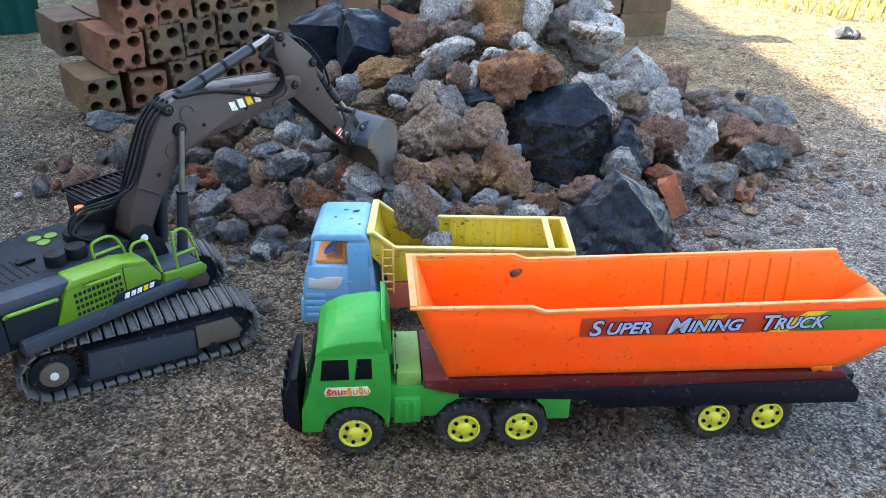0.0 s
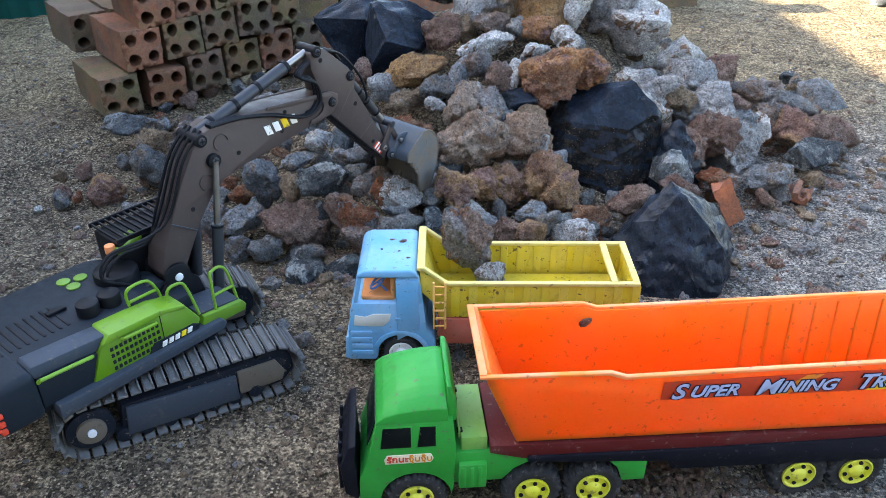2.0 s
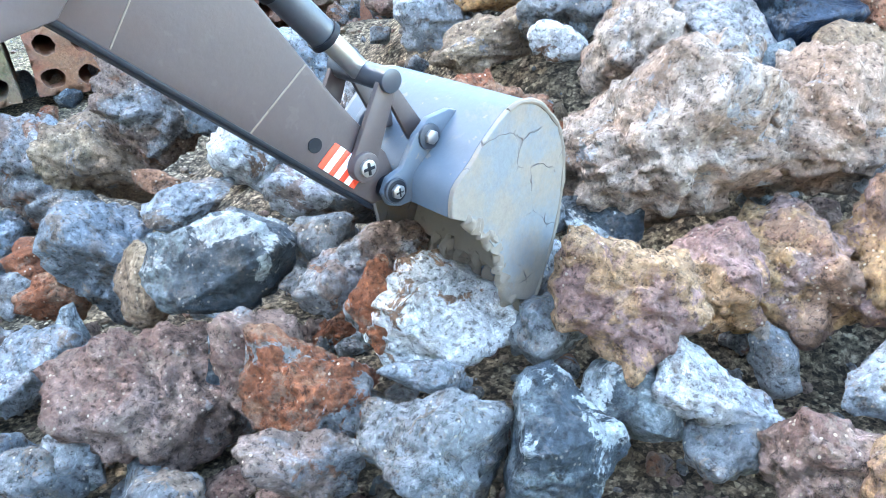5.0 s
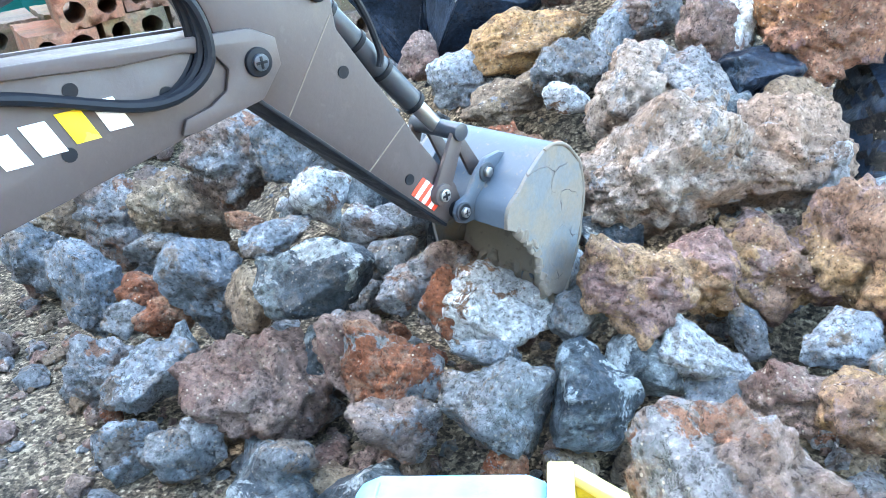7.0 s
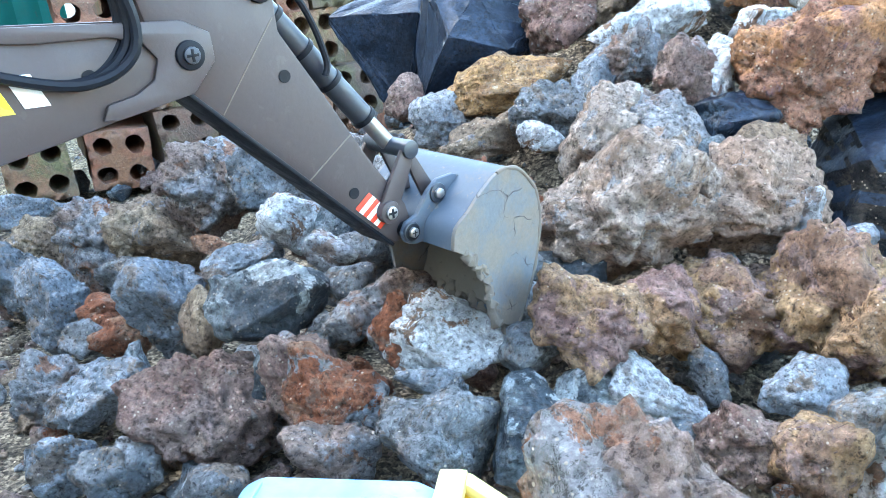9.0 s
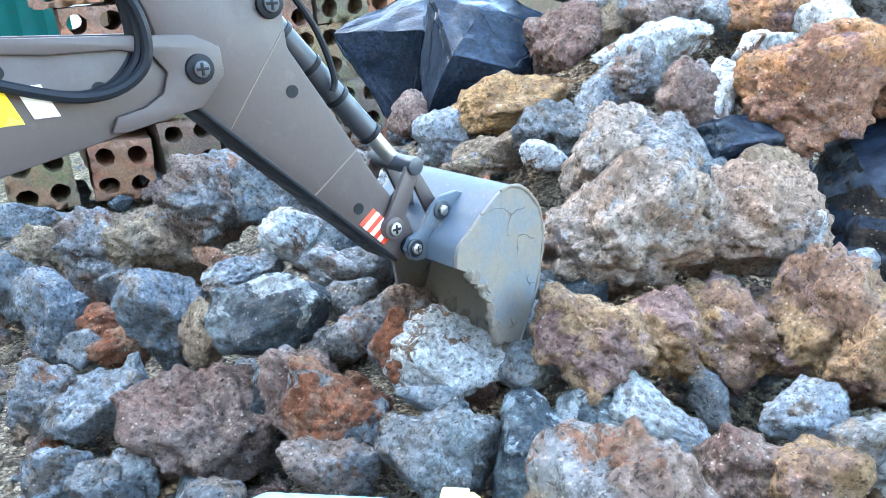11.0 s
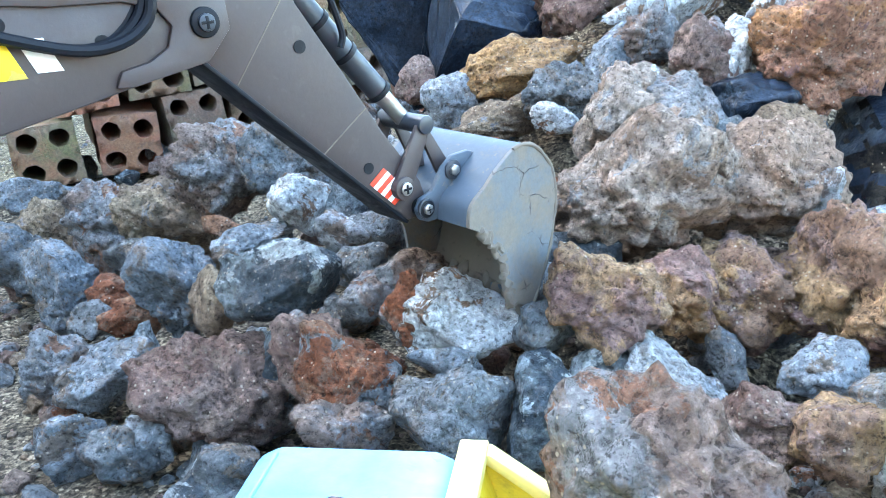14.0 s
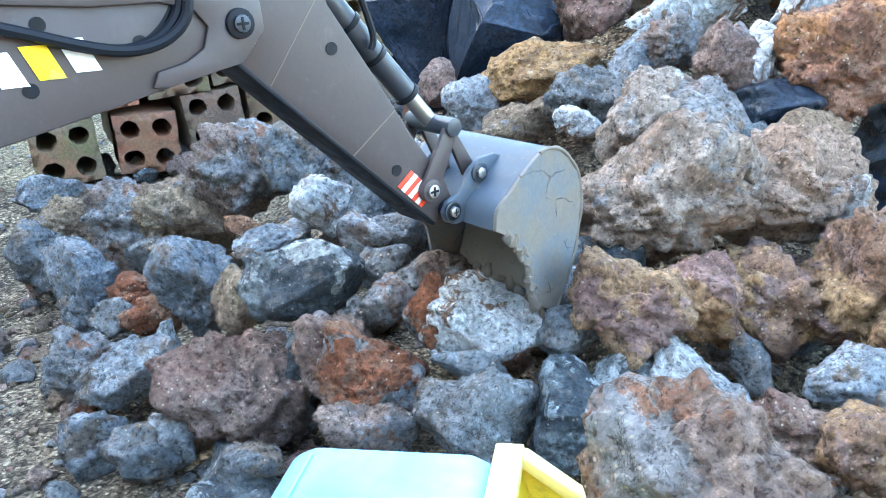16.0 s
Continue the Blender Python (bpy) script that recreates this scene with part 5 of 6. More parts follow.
part("front_bumper", prism([(-0.121, 0.016), (-0.116, 0.014), (-0.114, 0.050), (-0.119, 0.048)], 0.003, 0.101, 0.001), BLUE, bt)
part("fender", prism(arch(-0.050, 0.024, 0.036, 165, 12, 10) + arch(-0.050, 0.024, 0.030, 12, 165, 10), 0.0, 0.004, 0.0006), BLUE, bt)
for near, y0, y1 in ((True, 0.001, 0.022), (False, 0.082, 0.102)):
    wheel(bt, -0.050, y0, y1, 0.0245, False, WHITEP, rim_r=0.62, near=near)
    wheel(bt, 0.105, y0 + 0.004 * near, y1 - 0.004 * (not near), 0.0245, False, DARK_RIM, rim_r=0.5, near=near)
    wheel(bt, 0.163, y0 + 0.004 * near, y1 - 0.004 * (not near), 0.0245, False, DARK_RIM, rim_r=0.5, near=near)
part("chassis", box(-0.005, 0.225, 0.012, 0.092, 0.042, 0.076, 0.002), RED, bt, "faded red plastic chassis")
bm = box(-0.001, 0.052, 0.003, 0.014, 0.038, 0.0765, 0.002)
for i in range(3):
    box(0.055 + i * 0.010, 0.062 + i * 0.010, 0.002, 0.014, 0.040, 0.0765, 0.0015, bm)
part("side_box", bm, RED, bt)
part("fender_bar", prism([(0.084, 0.050), (0.089, 0.050), (0.099, 0.069), (0.180, 0.069), (0.190, 0.048), (0.195, 0.048), (0.187, 0.0765), (0.094, 0.0765)], 0.001, 0.016, 0.001), RED, bt)
part("rear_hook", prism([(0.225, 0.079), (0.235, 0.079), (0.232, 0.064), (0.228, 0.066)], 0.008, 0.014, 0.0008), RED, bt)
# tipper body
yb = part("tipper_body", prism([(-0.002, 0.077), (0.247, 0.079), (0.247, 0.084), (-0.002, 0.084)], 0.002, 0.108, 0.0008), YELLOW, bt, "yellow plastic tipper body spotted with dirt")
yb.matrix_basis = Matrix.Translation((0, 0.0052, 0)) @ Matrix.Diagonal((0.96, 0.845, 1, 1))
wallp = [(-0.002, 0.078), (0.247, 0.078), (0.2475, 0.1255), (0.006, 0.1255), (-0.020, 0.146), (-0.026, 0.146), (-0.026, 0.116), (-0.010, 0.100)]
part("side_wall", prism(wallp, 0.0, 0.0025, 0.0006), YELLOW, yb)
part("side_wall", prism(wallp, 0.1125, 0.115, 0.0006), YELLOW, yb)
part("front_wall", prism([(-0.003, 0.080), (0.0, 0.080), (-0.010, 0.104), (-0.022, 0.147), (-0.026, 0.147), (-0.013, 0.110)], 0.001, 0.114, 0.0006), YELLOW, yb)
part("rear_wall", box(0.2445, 0.2475, 0.001, 0.114, 0.080, 0.1255, 0.0006), YELLOW, yb)
for y0, y1 in ((-0.003, 0.005), (0.110, 0.118)):
    part("rim_edge", prism([(0.006, 0.1250), (0.2495, 0.1250), (0.2495, 0.1293), (0.008, 0.1293), (-0.019, 0.1495), (-0.028, 0.1495), (-0.028, 0.1465), (-0.021, 0.1460)], y0, y1, 0.0008), PALE_YELLOW, yb)
part("rim_edge", box(-0.030, -0.020, -0.003, 0.118, 0.1466, 0.1510, 0.001), PALE_YELLOW, yb)
for x in (0.214, 0.241):
    part("cross_bar", box(x, x + 0.0085, 0.002, 0.113, 0.1250, 0.1302, 0.0008), PALE_YELLOW, yb)
for x in [0.012 + 0.0228 * i for i in range(11)]:
    part("rib", box(x, x + 0.011, -0.0016, 0.002, 0.081, 0.1245, 0.0008), YELLOW, yb)
    part("inner_rib", box(x, x + 0.010, 0.1105, 0.1135, 0.085, 0.1245, 0.0008), YELLOW, yb)
for y in (0.006, 0.090):
    part("tail_lug", prism([(0.230, 0.079), (0.249, 0.079), (0.246, 0.067), (0.240, 0.067), (0.238, 0.073)], y, y + 0.014, 0.0008), YELLOW, yb)
PEACH = plastic("peach_plastic", (0.85, 0.45, 0.10), 0.45, 0.25)
ladder = part("ladder", box(-0.010, -0.0075, -0.004, -0.001, 0.066, 0.134, 0.0005), PEACH, bt, "pale orange ladder")
part("ladder_rail", box(0.004, 0.0065, -0.004, -0.001, 0.066, 0.134, 0.0005), PEACH, ladder)
for i in range(6):
    part("rung", box(-0.008, 0.005, -0.0035, -0.0015, 0.069 + 0.0115 * i, 0.0715 + 0.0115 * i, 0.0004), PEACH, ladder)


# ---- toy excavator ----
ex = thing("toy_excavator", pose(-0.347, 0.926, 0), "lime green and charcoal toy excavator with brown arm, muddy tracks", "toy excavator")
TR = pose(0.0, 0.0, 0, 0, 0, 31.7)
UP = pose(0.007, 0.035, 0, 0, 0, 52.5)


def xpart(name, bm, mat, parent=ex, label="", frame_m=None):
    if frame_m is not None:
        bmesh.ops.transform(bm, matrix=frame_m, verts=bm.verts[:])
    return part(name, bm, mat, parent, label)


# tracks: pads round a long loop
def loop_point(s, half, r, zc):
    """Place and angle on a loop of two straight runs and two round ends."""
    L = 4 * half + 2 * math.pi * r
    s %= L
    if s < 2 * half:
        return -half + s, zc - r, 0.0
    s -= 2 * half
    if s < math.pi * r:
        a = s / r
        return half + r * math.sin(a), zc - r * math.cos(a), a
    s -= math.pi * r
    if s < 2 * half:
        return half - s, zc + r, math.pi
    s -= 2 * half
    a = s / r
    return -half - r * math.sin(a), zc + r * math.cos(a), math.pi + a


HALF, RAD, ZC = 0.106, 0.033, 0.0365
PADS = 44
LOOP = 4 * HALF + 2 * math.pi * RAD
pad_bm = box(-0.0058, 0.0058, -0.027, 0.027, -0.0032, 0.0, 0.0008)
box(-0.0054, -0.0034, -0.027, 0.027, -0.0078, -0.003, 0.0005, pad_bm)
box(0.0030, 0.0042, -0.027, 0.027, -0.0048, -0.003, 0.0004, pad_bm)
PAD = finish(pad_bm, "track_pad", TRACK)
for y, nm in ((-0.078, "track"), (0.078, "track")):
    fr = prism([(-0.075, 0.020), (0.100, 0.014), (0.118, 0.026), (0.118, 0.048), (0.085, 0.056), (-0.070, 0.054)], y - 0.018, y + 0.018, 0.002)
    tk = xpart(nm, fr, TRACK_IN, ex, "muddy track with ribbed metal pads", TR)
    xpart("side_cover", prism([(-0.070, 0.013), (0.060, 0.011), (0.060, 0.046), (-0.066, 0.052)], y - 0.0235, y - 0.018, 0.0015), GREYM, tk, "", TR)
    xpart("side_cover", prism([(0.062, 0.016), (0.116, 0.018), (0.120, 0.030), (0.110, 0.050), (0.062, 0.050)], y - 0.022, y - 0.017, 0.0015), MUD, tk, "", TR)
    xpart("sprocket", disc((-HALF, y - 0.016, ZC), "y", 0.026, 0.005, 0.001), TRACK_IN, tk, "", TR)
    xpart("sprocket_hub", disc((-HALF, y - 0.022, ZC), "y", 0.016, 0.004, 0.001), MUD, tk, "", TR)
    xpart("hub_bolt", disc((-HALF, y - 0.027, ZC), "y", 0.0048, 0.002, 0.0006), WHITEP, tk, "", TR)
    xpart("idler", disc((HALF, y, ZC), "y", 0.027, 0.016, 0.002), TRACK_IN, tk, "", TR)
    for i in range(7):
        xpart("roller", disc((-0.075 + 0.026 * i, y - 0.012, 0.014), "y", 0.009, 0.010, 0.001), TRACK_IN, tk, "", TR)
    for i in range(PADS):
        x, z, a = loop_point(LOOP * i / PADS, HALF, RAD, ZC)
        ob = new("track_pad", PAD)
        ob.parent = tk
        ob.matrix_basis = TR @ Matrix.Translation((x, y, z)) @ pose(0, 0, 0, 0, -math.degrees(a), 0)
xpart("undercarriage", box(-0.06, 0.06, -0.06, 0.06, 0.03, 0.062, 0.004), TRACK_IN, ex, "", TR)
xpart("slew_ring", disc((0, 0, 0.070), "z", 0.058, 0.010, 0.002), TRACK_IN, ex, "", UP)

# upper body: x forward, y to its left
xpart("deck", box(-0.205, 0.020, -0.066, 0.085, 0.084, 0.100, 0.003), CHARCOAL, ex, "", UP)
xpart("skirt", prism([(-0.195, 0.082), (0.012, 0.082), (0.018, 0.090), (0.012, 0.096), (-0.195, 0.100)], -0.086, -0.060, 0.002), GREYM, ex, "grey side step", UP)
xpart("engine_hood", prism([(-0.235, 0.098), (-0.04, 0.098), (-0.035, 0.140), (-0.06, 0.149), (-0.225, 0.149), (-0.238, 0.135)], -0.050, 0.085, 0.005), CHARCOAL, ex, "dark charcoal engine hood", UP)
gw = xpart("side_panel", prism([(-0.152, 0.096), (-0.02, 0.094), (-0.012, 0.108), (-0.030, 0.137), (-0.122, 0.147), (-0.136, 0.134)], -0.078, -0.049, 0.003), LIME, ex, "lime green slatted side panel", UP)
xpart("panel_top", prism([(-0.134, 0.139), (-0.124, 0.149), (-0.062, 0.147), (-0.030, 0.138), (-0.030, 0.133), (-0.060, 0.140)], -0.080, -0.046, 0.0015), LIME_PALE, gw, "pale lime upper edge", UP)
for r_ in range(4):
    for i in range(11):
        xpart("louvre", box(-0.126 + i * 0.0056, -0.1225 + i * 0.0056, -0.0788, -0.0775, 0.101 + r_ * 0.0085, 0.1055 + r_ * 0.0085, 0.0003), CHARCOAL, gw, "", UP)
xpart("panel_seam", box(-0.063, -0.0622, -0.0788, -0.0772, 0.096, 0.140, 0.0001), CHARCOAL, gw, "", UP)
xpart("rear_mesh", prism([(-0.205, 0.099), (-0.150, 0.098), (-0.138, 0.132), (-0.205, 0.137)], -0.076, -0.049, 0.002), CHARCOAL, ex, "dark mesh vent panel", UP)
xpart("rear_cover", prism([(-0.212, 0.137), (-0.138, 0.132), (-0.124, 0.147), (-0.205, 0.152)], -0.074, -0.046, 0.002), GREYM, ex, "", UP)
bm = prism([(-0.252, 0.090), (-0.205, 0.090), (-0.205, 0.150), (-0.240, 0.148), (-0.256, 0.125)], -0.080, 0.090, 0.008, seg=3)
cw = xpart("counterweight", bm, CHARCOAL, ex, "rounded dark counterweight", UP)
for z in (0.098, 0.108, 0.118):
    xpart("tail_light", box(-0.252, -0.2455, -0.083, -0.066, z, z + 0.006, 0.001), RED_INK, cw, "", UP)
xpart("grab_rail", tube([(-0.205, -0.080, 0.136), (-0.203, -0.084, 0.140), (-0.150, -0.083, 0.136), (-0.146, -0.079, 0.133)], 0.0022), LIME_PALE, ex, "", UP)
xpart("grab_rail", tube([(-0.112, -0.081, 0.137), (-0.110, -0.085, 0.139), (-0.072, -0.085, 0.137), (-0.070, -0.081, 0.135)], 0.002), LIME_PALE, gw, "", UP)
for x in (-0.090, -0.116):
    xpart("exhaust_cap", disc((x, -0.026, 0.156), "z", 0.0125, 0.008, 0.002), HOSE, ex, "", UP)
for x, y in ((-0.085, 0.050), (-0.100, 0.038), (-0.103, 0.056)):
    xpart("fan_badge", disc((x, y, 0.1496), "z", 0.008, 0.001, 0.0004), LIME, ex, "", UP)
for i in range(9):
    xpart("hood_groove", box(-0.215 + 0.009 * i, -0.212 + 0.009 * i, -0.03, 0.02, 0.1488, 0.1500, 0.0003), HOSE, ex, "", UP)
xpart("hood_latch", box(-0.150, -0.128, 0.0, 0.008, 0.149, 0.153, 0.001), HOSE, ex, "", UP)
# front step with rails
stepm = xpart("front_step", prism([(-0.012, 0.088), (0.050, 0.086), (0.054, 0.094), (0.048, 0.102), (-0.008, 0.108)], -0.078, -0.030, 0.002), LIME, ex, "lime front step with tread plate", UP)
xpart("tread_plate", prism([(-0.010, 0.108), (0.047, 0.101), (0.047, 0.104), (-0.010, 0.111)], -0.072, -0.028, 0.0005), GREYM, stepm, "", UP)
xpart("toolbox", box(-0.04, 0.0, -0.050, -0.024, 0.100, 0.128, 0.003), CHARCOAL, ex, "", UP)
for pts in (((-0.078, -0.046, 0.140), (-0.080, -0.046, 0.163), (-0.072, -0.046, 0.170), (-0.052, -0.046, 0.168), (-0.042, -0.046, 0.150), (-0.040, -0.046, 0.138)), ((-0.040, -0.060, 0.138), (-0.038, -0.060, 0.152), (-0.028, -0.060, 0.156), (-0.016, -0.062, 0.150), (-0.010, -0.072, 0.110)),
            ((0.012, -0.074, 0.100), (0.014, -0.070, 0.150), (0.020, -0.066, 0.154), (0.034, -0.062, 0.152), (0.042, -0.064, 0.140), (0.047, -0.070, 0.098)), ((0.013, -0.071, 0.124), (0.044, -0.068, 0.122)), ((-0.078, -0.046, 0.152), (-0.044, -0.046, 0.152))):
    xpart("hand_rail", tube(pts, 0.0019, None, 8, 5), LIME_PALE, ex, "lime green tubular rail", UP)
# operator's cab, seen between the hoses and the arm
cabm = xpart("cab", prism([(-0.040, 0.098), (0.050, 0.098), (0.062, 0.130), (0.050, 0.176), (0.030, 0.182), (-0.040, 0.182)], 0.030, 0.088, 0.004), HOSE, ex, "black cab with roof guard", UP)
xpart("roof_trim", prism([(-0.042, 0.168), (-0.010, 0.180), (-0.010, 0.185), (-0.044, 0.176)], 0.026, 0.050, 0.001), LIME, cabm, "", UP)
for i in range(11):
    xpart("guard_bar", box(-0.040 + 0.0086 * i, -0.0375 + 0.0086 * i, 0.026, 0.092, 0.186, 0.189, 0.0005), HOSE, cabm, "", UP)
for y in (0.026, 0.089):
    xpart("guard_frame", box(-0.042, 0.054, y, y + 0.003, 0.184, 0.190, 0.0005), HOSE, cabm, "", UP)
bcn = xpart("beacon", disc((-0.046, 0.040, 0.175), "z", 0.0062, 0.006, 0.002), AMBER, ex, "orange beacon lamp", UP)
xpart("swing_cover", disc((-0.055, 0.020, 0.148), "z", 0.026, 0.012, 0.004), HOSE, ex, "", UP)

# arm: x forward in the arm's plane from its foot, z up
ARM = pose(0.007, 0.035, 0, 0, 0, 52.0)
FOOT, ELBOW, WRIST = Vector((0.0, 0, 0.139)), Vector((0.2735, 0, 0.286)), Vector((0.3825, 0, 0.1706))


def along(a, b):
    d = (b - a).normalized()
    return lambda s, h: (a.x + d.x * s - d.z * h, a.z + d.z * s + d.x * h)


bm_f, st_f = along(FOOT, ELBOW), along(ELBOW, WRIST)
boomp = [(-0.012, -0.010), (0.004, -0.014), (0.020, -0.002), (0.066, 0.026), (0.100, 0.040), (0.125, 0.043), (0.150, 0.038), (0.191, 0.022), (0.250, 0.002), (0.302, -0.014), (0.318, -0.009), (0.323, 0.002),
         (0.316, 0.013), (0.300, 0.022), (0.257, 0.050), (0.215, 0.076), (0.178, 0.097), (0.158, 0.108), (0.140, 0.111), (0.118, 0.106), (0.085, 0.088), (0.047, 0.062), (0.010, 0.036), (-0.010, 0.014)]
boom = xpart("boom", prism([bm_f(*p) for p in boomp], -0.018, 0.018, 0.0016), BOOM, ex, "brown metal boom", ARM)
FORK = [(0.222, 0.068), (0.262, 0.040), (0.286, 0.026), (0.296, 0.016), (0.297, 0.007), (0.290, 0.001), (0.280, 0.001), (0.268, 0.005), (0.262, 0.001), (0.268, -0.003), (0.301, -0.0145), (0.318, -0.009), (0.3235, 0.002), (0.316, 0.0135), (0.258, 0.0505), (0.226, 0.071)]
for y0, y1 in ((-0.0205, -0.0178), (0.0178, 0.0205)):
    xpart("fork_plate", prism([bm_f(s, h) for s, h in FORK], y0, y1, 0.0008), BOOM, boom, "", ARM)
    xpart("weld_seam", prism([bm_f(s, h) for s, h in [(0.056, 0.022), (0.0575, 0.022), (0.0385, 0.058), (0.037, 0.058)]], y0, y1, 0.0002), GREYM, boom, "", ARM)
for s, h in ((0.105, 0.060), (0.150, 0.085)):
    x, z = bm_f(s, h)
    bmx = bmesh.new()
    tube([(x + 0.010 * math.cos(a), -0.0186, z + 0.010 * math.sin(a)) for a in (2 * math.pi * i / 20 * 0.7 for i in range(20))], 0.0009, bmx, 6)
    xpart("cast_mark", bmx, BOOM, boom, "", ARM)
for y0, y1 in ((-0.0245, -0.0190), (0.0190, 0.0245)):
    brk = xpart("boom_bracket", prism([(-0.040, 0.098), (0.034, 0.098), (0.027, 0.126)] + arch(0.0, 0.139, 0.0175, -10, 190, 12) + [(-0.026, 0.128)], y0, y1, 0.0012), HOSE, ex, "black pivot bracket at the boom's foot", ARM)
    xpart("pivot_cap", disc((0.0, y0 - 0.0006 if y0 < 0 else y1 + 0.0006, 0.139), "y", 0.0052, 0.0014, 0.0006), WHITEP, brk, "white pivot cap", ARM)
xpart("pivot_drum", disc((-0.030, 0.0, 0.122), "y", 0.021, 0.0185, 0.002), CHARCOAL, ex, "", ARM)
# pale slanted marks on the boom's flank
for i in range(4):
    s0 = 0.205 + 0.0125 * i
    mat = YELLOW_INK if i == 2 else WHITE_INK
    q = [(s0, 0.040 - 0.0055 * i), (s0 + 0.0085, 0.035 - 0.0055 * i), (s0 + 0.0105, 0.049 - 0.0055 * i), (s0 + 0.002, 0.054 - 0.0055 * i)]
    xpart("mark", prism([bm_f(*p) for p in q], -0.0186, -0.0180, 0.0001), mat, boom, "", ARM)
for i in range(5):
    xpart("mark", prism([(-0.068 + 0.0085 * i, 0.099), (-0.062 + 0.0085 * i, 0.099), (-0.060 + 0.0085 * i, 0.1055), (-0.066 + 0.0085 * i, 0.1055)], -0.0802, -0.0788, 0.0001), YELLOW_INK if i == 3 else WHITE_INK, ex, "", UP)
xpart("mark_plate", prism([(-0.085, 0.0965), (-0.018, 0.0945), (-0.016, 0.103), (-0.024, 0.1075), (-0.076, 0.1085)], -0.0792, -0.0778, 0.0004), CHARCOAL, gw, "", UP)


def pin(s, h, f, r, half, parent, mat=HOSE, screw=GUNMETAL):
    x, z = f(s, h)
    b = xpart("pin", disc((x, 0, z), "y", r, half, 0.0008), mat, parent, "", ARM)
    xpart("pin_screw", disc((x, -half - 0.0004, z), "y", r * 0.58, 0.0012, 0.0004, None, 14), screw, b, "", ARM)
    for c, k in ((0.42, 0.10), (0.10, 0.42)):
        xpart("screw_slot", box(x - r * c, x + r * c, -half - 0.0019, -half - 0.0013, z - r * k, z + r * k, 0.0001), HOSE, b, "", ARM)
    return b


pin(0.3095, 0.0, bm_f, 0.0066, 0.0225, boom)
pin(0.128, 0.076, bm_f, 0.009, 0.0235, boom)
pin(0.131, 0.107, bm_f, 0.008, 0.0205, boom)
for s, h in ((0.270, 0.018), (0.225, 0.028), (0.243, 0.045), (0.07, 0.048), (0.160, 0.055)):
    x, z = bm_f(s, h)
    xpart("bore", disc((x, -0.0181, z), "y", 0.0030, 0.0004, 0, None, 14), HOSE, boom, "", ARM)
stickp = [(-0.070, 0.028), (-0.068, 0.040), (-0.055, 0.047), (0.000, 0.053), (0.016, 0.050), (0.030, 0.037), (0.070, 0.0285), (0.113, 0.0185), (0.150, 0.0125), (0.162, 0.006), (0.165, -0.002), (0.158, -0.010), (0.080, -0.0135), (0.010, -0.0135), (-0.008, -0.010), (-0.030, 0.004), (-0.056, 0.014)]
stick = xpart("stick", prism([st_f(*p) for p in stickp], -0.0150, 0.0150, 0.0014), BOOM, ex, "brown metal stick", ARM)
xpart("stick_belly", prism([st_f(*p) for p in [(0.004, -0.0152), (0.158, -0.0122), (0.158, -0.0100), (0.004, -0.0130)]], -0.0158, 0.0158, 0.0006), HOSE, stick, "dark strip along the underside", ARM)
xpart("stick_seam", prism([st_f(*p) for p in [(0.088, -0.012), (0.0888, -0.012), (0.0948, 0.022), (0.094, 0.022)]], -0.0153, -0.0148, 0.0001), MUD, stick, "", ARM)
xpart("stick_seam", prism([st_f(*p) for p in [(0.030, -0.012), (0.0306, -0.012), (0.0236, 0.040), (0.023, 0.040)]], -0.0153, -0.0148, 0.0001), MUD, stick, "", ARM)
for i in range(7):
    a0 = 0.122 + 0.0031 * i
    xpart("hazard_stripe", prism([st_f(*p) for p in [(a0, -0.0085), (a0 + 0.0031, -0.0085), (a0 + 0.0051, 0.0035), (a0 + 0.0020, 0.0035)]], -0.0155, -0.0150, 0.00005), RED_INK if i % 2 == 0 else WHITE_INK, stick, "", ARM)
for s, h in ((0.045, 0.022), (0.116, -0.002), (-0.050, 0.032)):
    x, z = st_f(s, h)
    xpart("bore", disc((x, -0.0151, z), "y", 0.0032, 0.0004, 0, None, 14), HOSE, stick, "", ARM)
pin(-0.064, 0.036, st_f, 0.0075, 0.018, stick)
pin(0.010, 0.046, st_f, 0.007, 0.017, stick)
pin(0.1405, 0.0015, st_f, 0.0066, 0.0205, stick, BOOM, STEEL)
pin(0.159, 0.0, st_f, 0.0052, 0.0235, stick)


def cylinder(a, b, frac, r, rod, y, parent, name):
    """A hydraulic cylinder from a to b (in the arm's plane), the barrel over frac of its length."""
    A, B = Vector((a[0], y, a[1])), Vector((b[0], y, b[1]))
    M = A.lerp(B, frac)
    c = xpart(name, tube([A, M], r, None, 18), GUNMETAL, parent, "dark metal hydraulic cylinder", ARM)
    for k in (0.96,) if name == "boom_cylinder" else (0.18, 0.42, 0.66, 0.97):
        p = A.lerp(M, k)
        q = A.lerp(M, min(1, k + 0.03))
        xpart("band", tube([p, q], r * 1.13, None, 18), HOSE, c, "", ARM)
    xpart("rod", tube([M, B], rod, None, 14), STEEL, c, "bright steel rod", ARM)
    return c


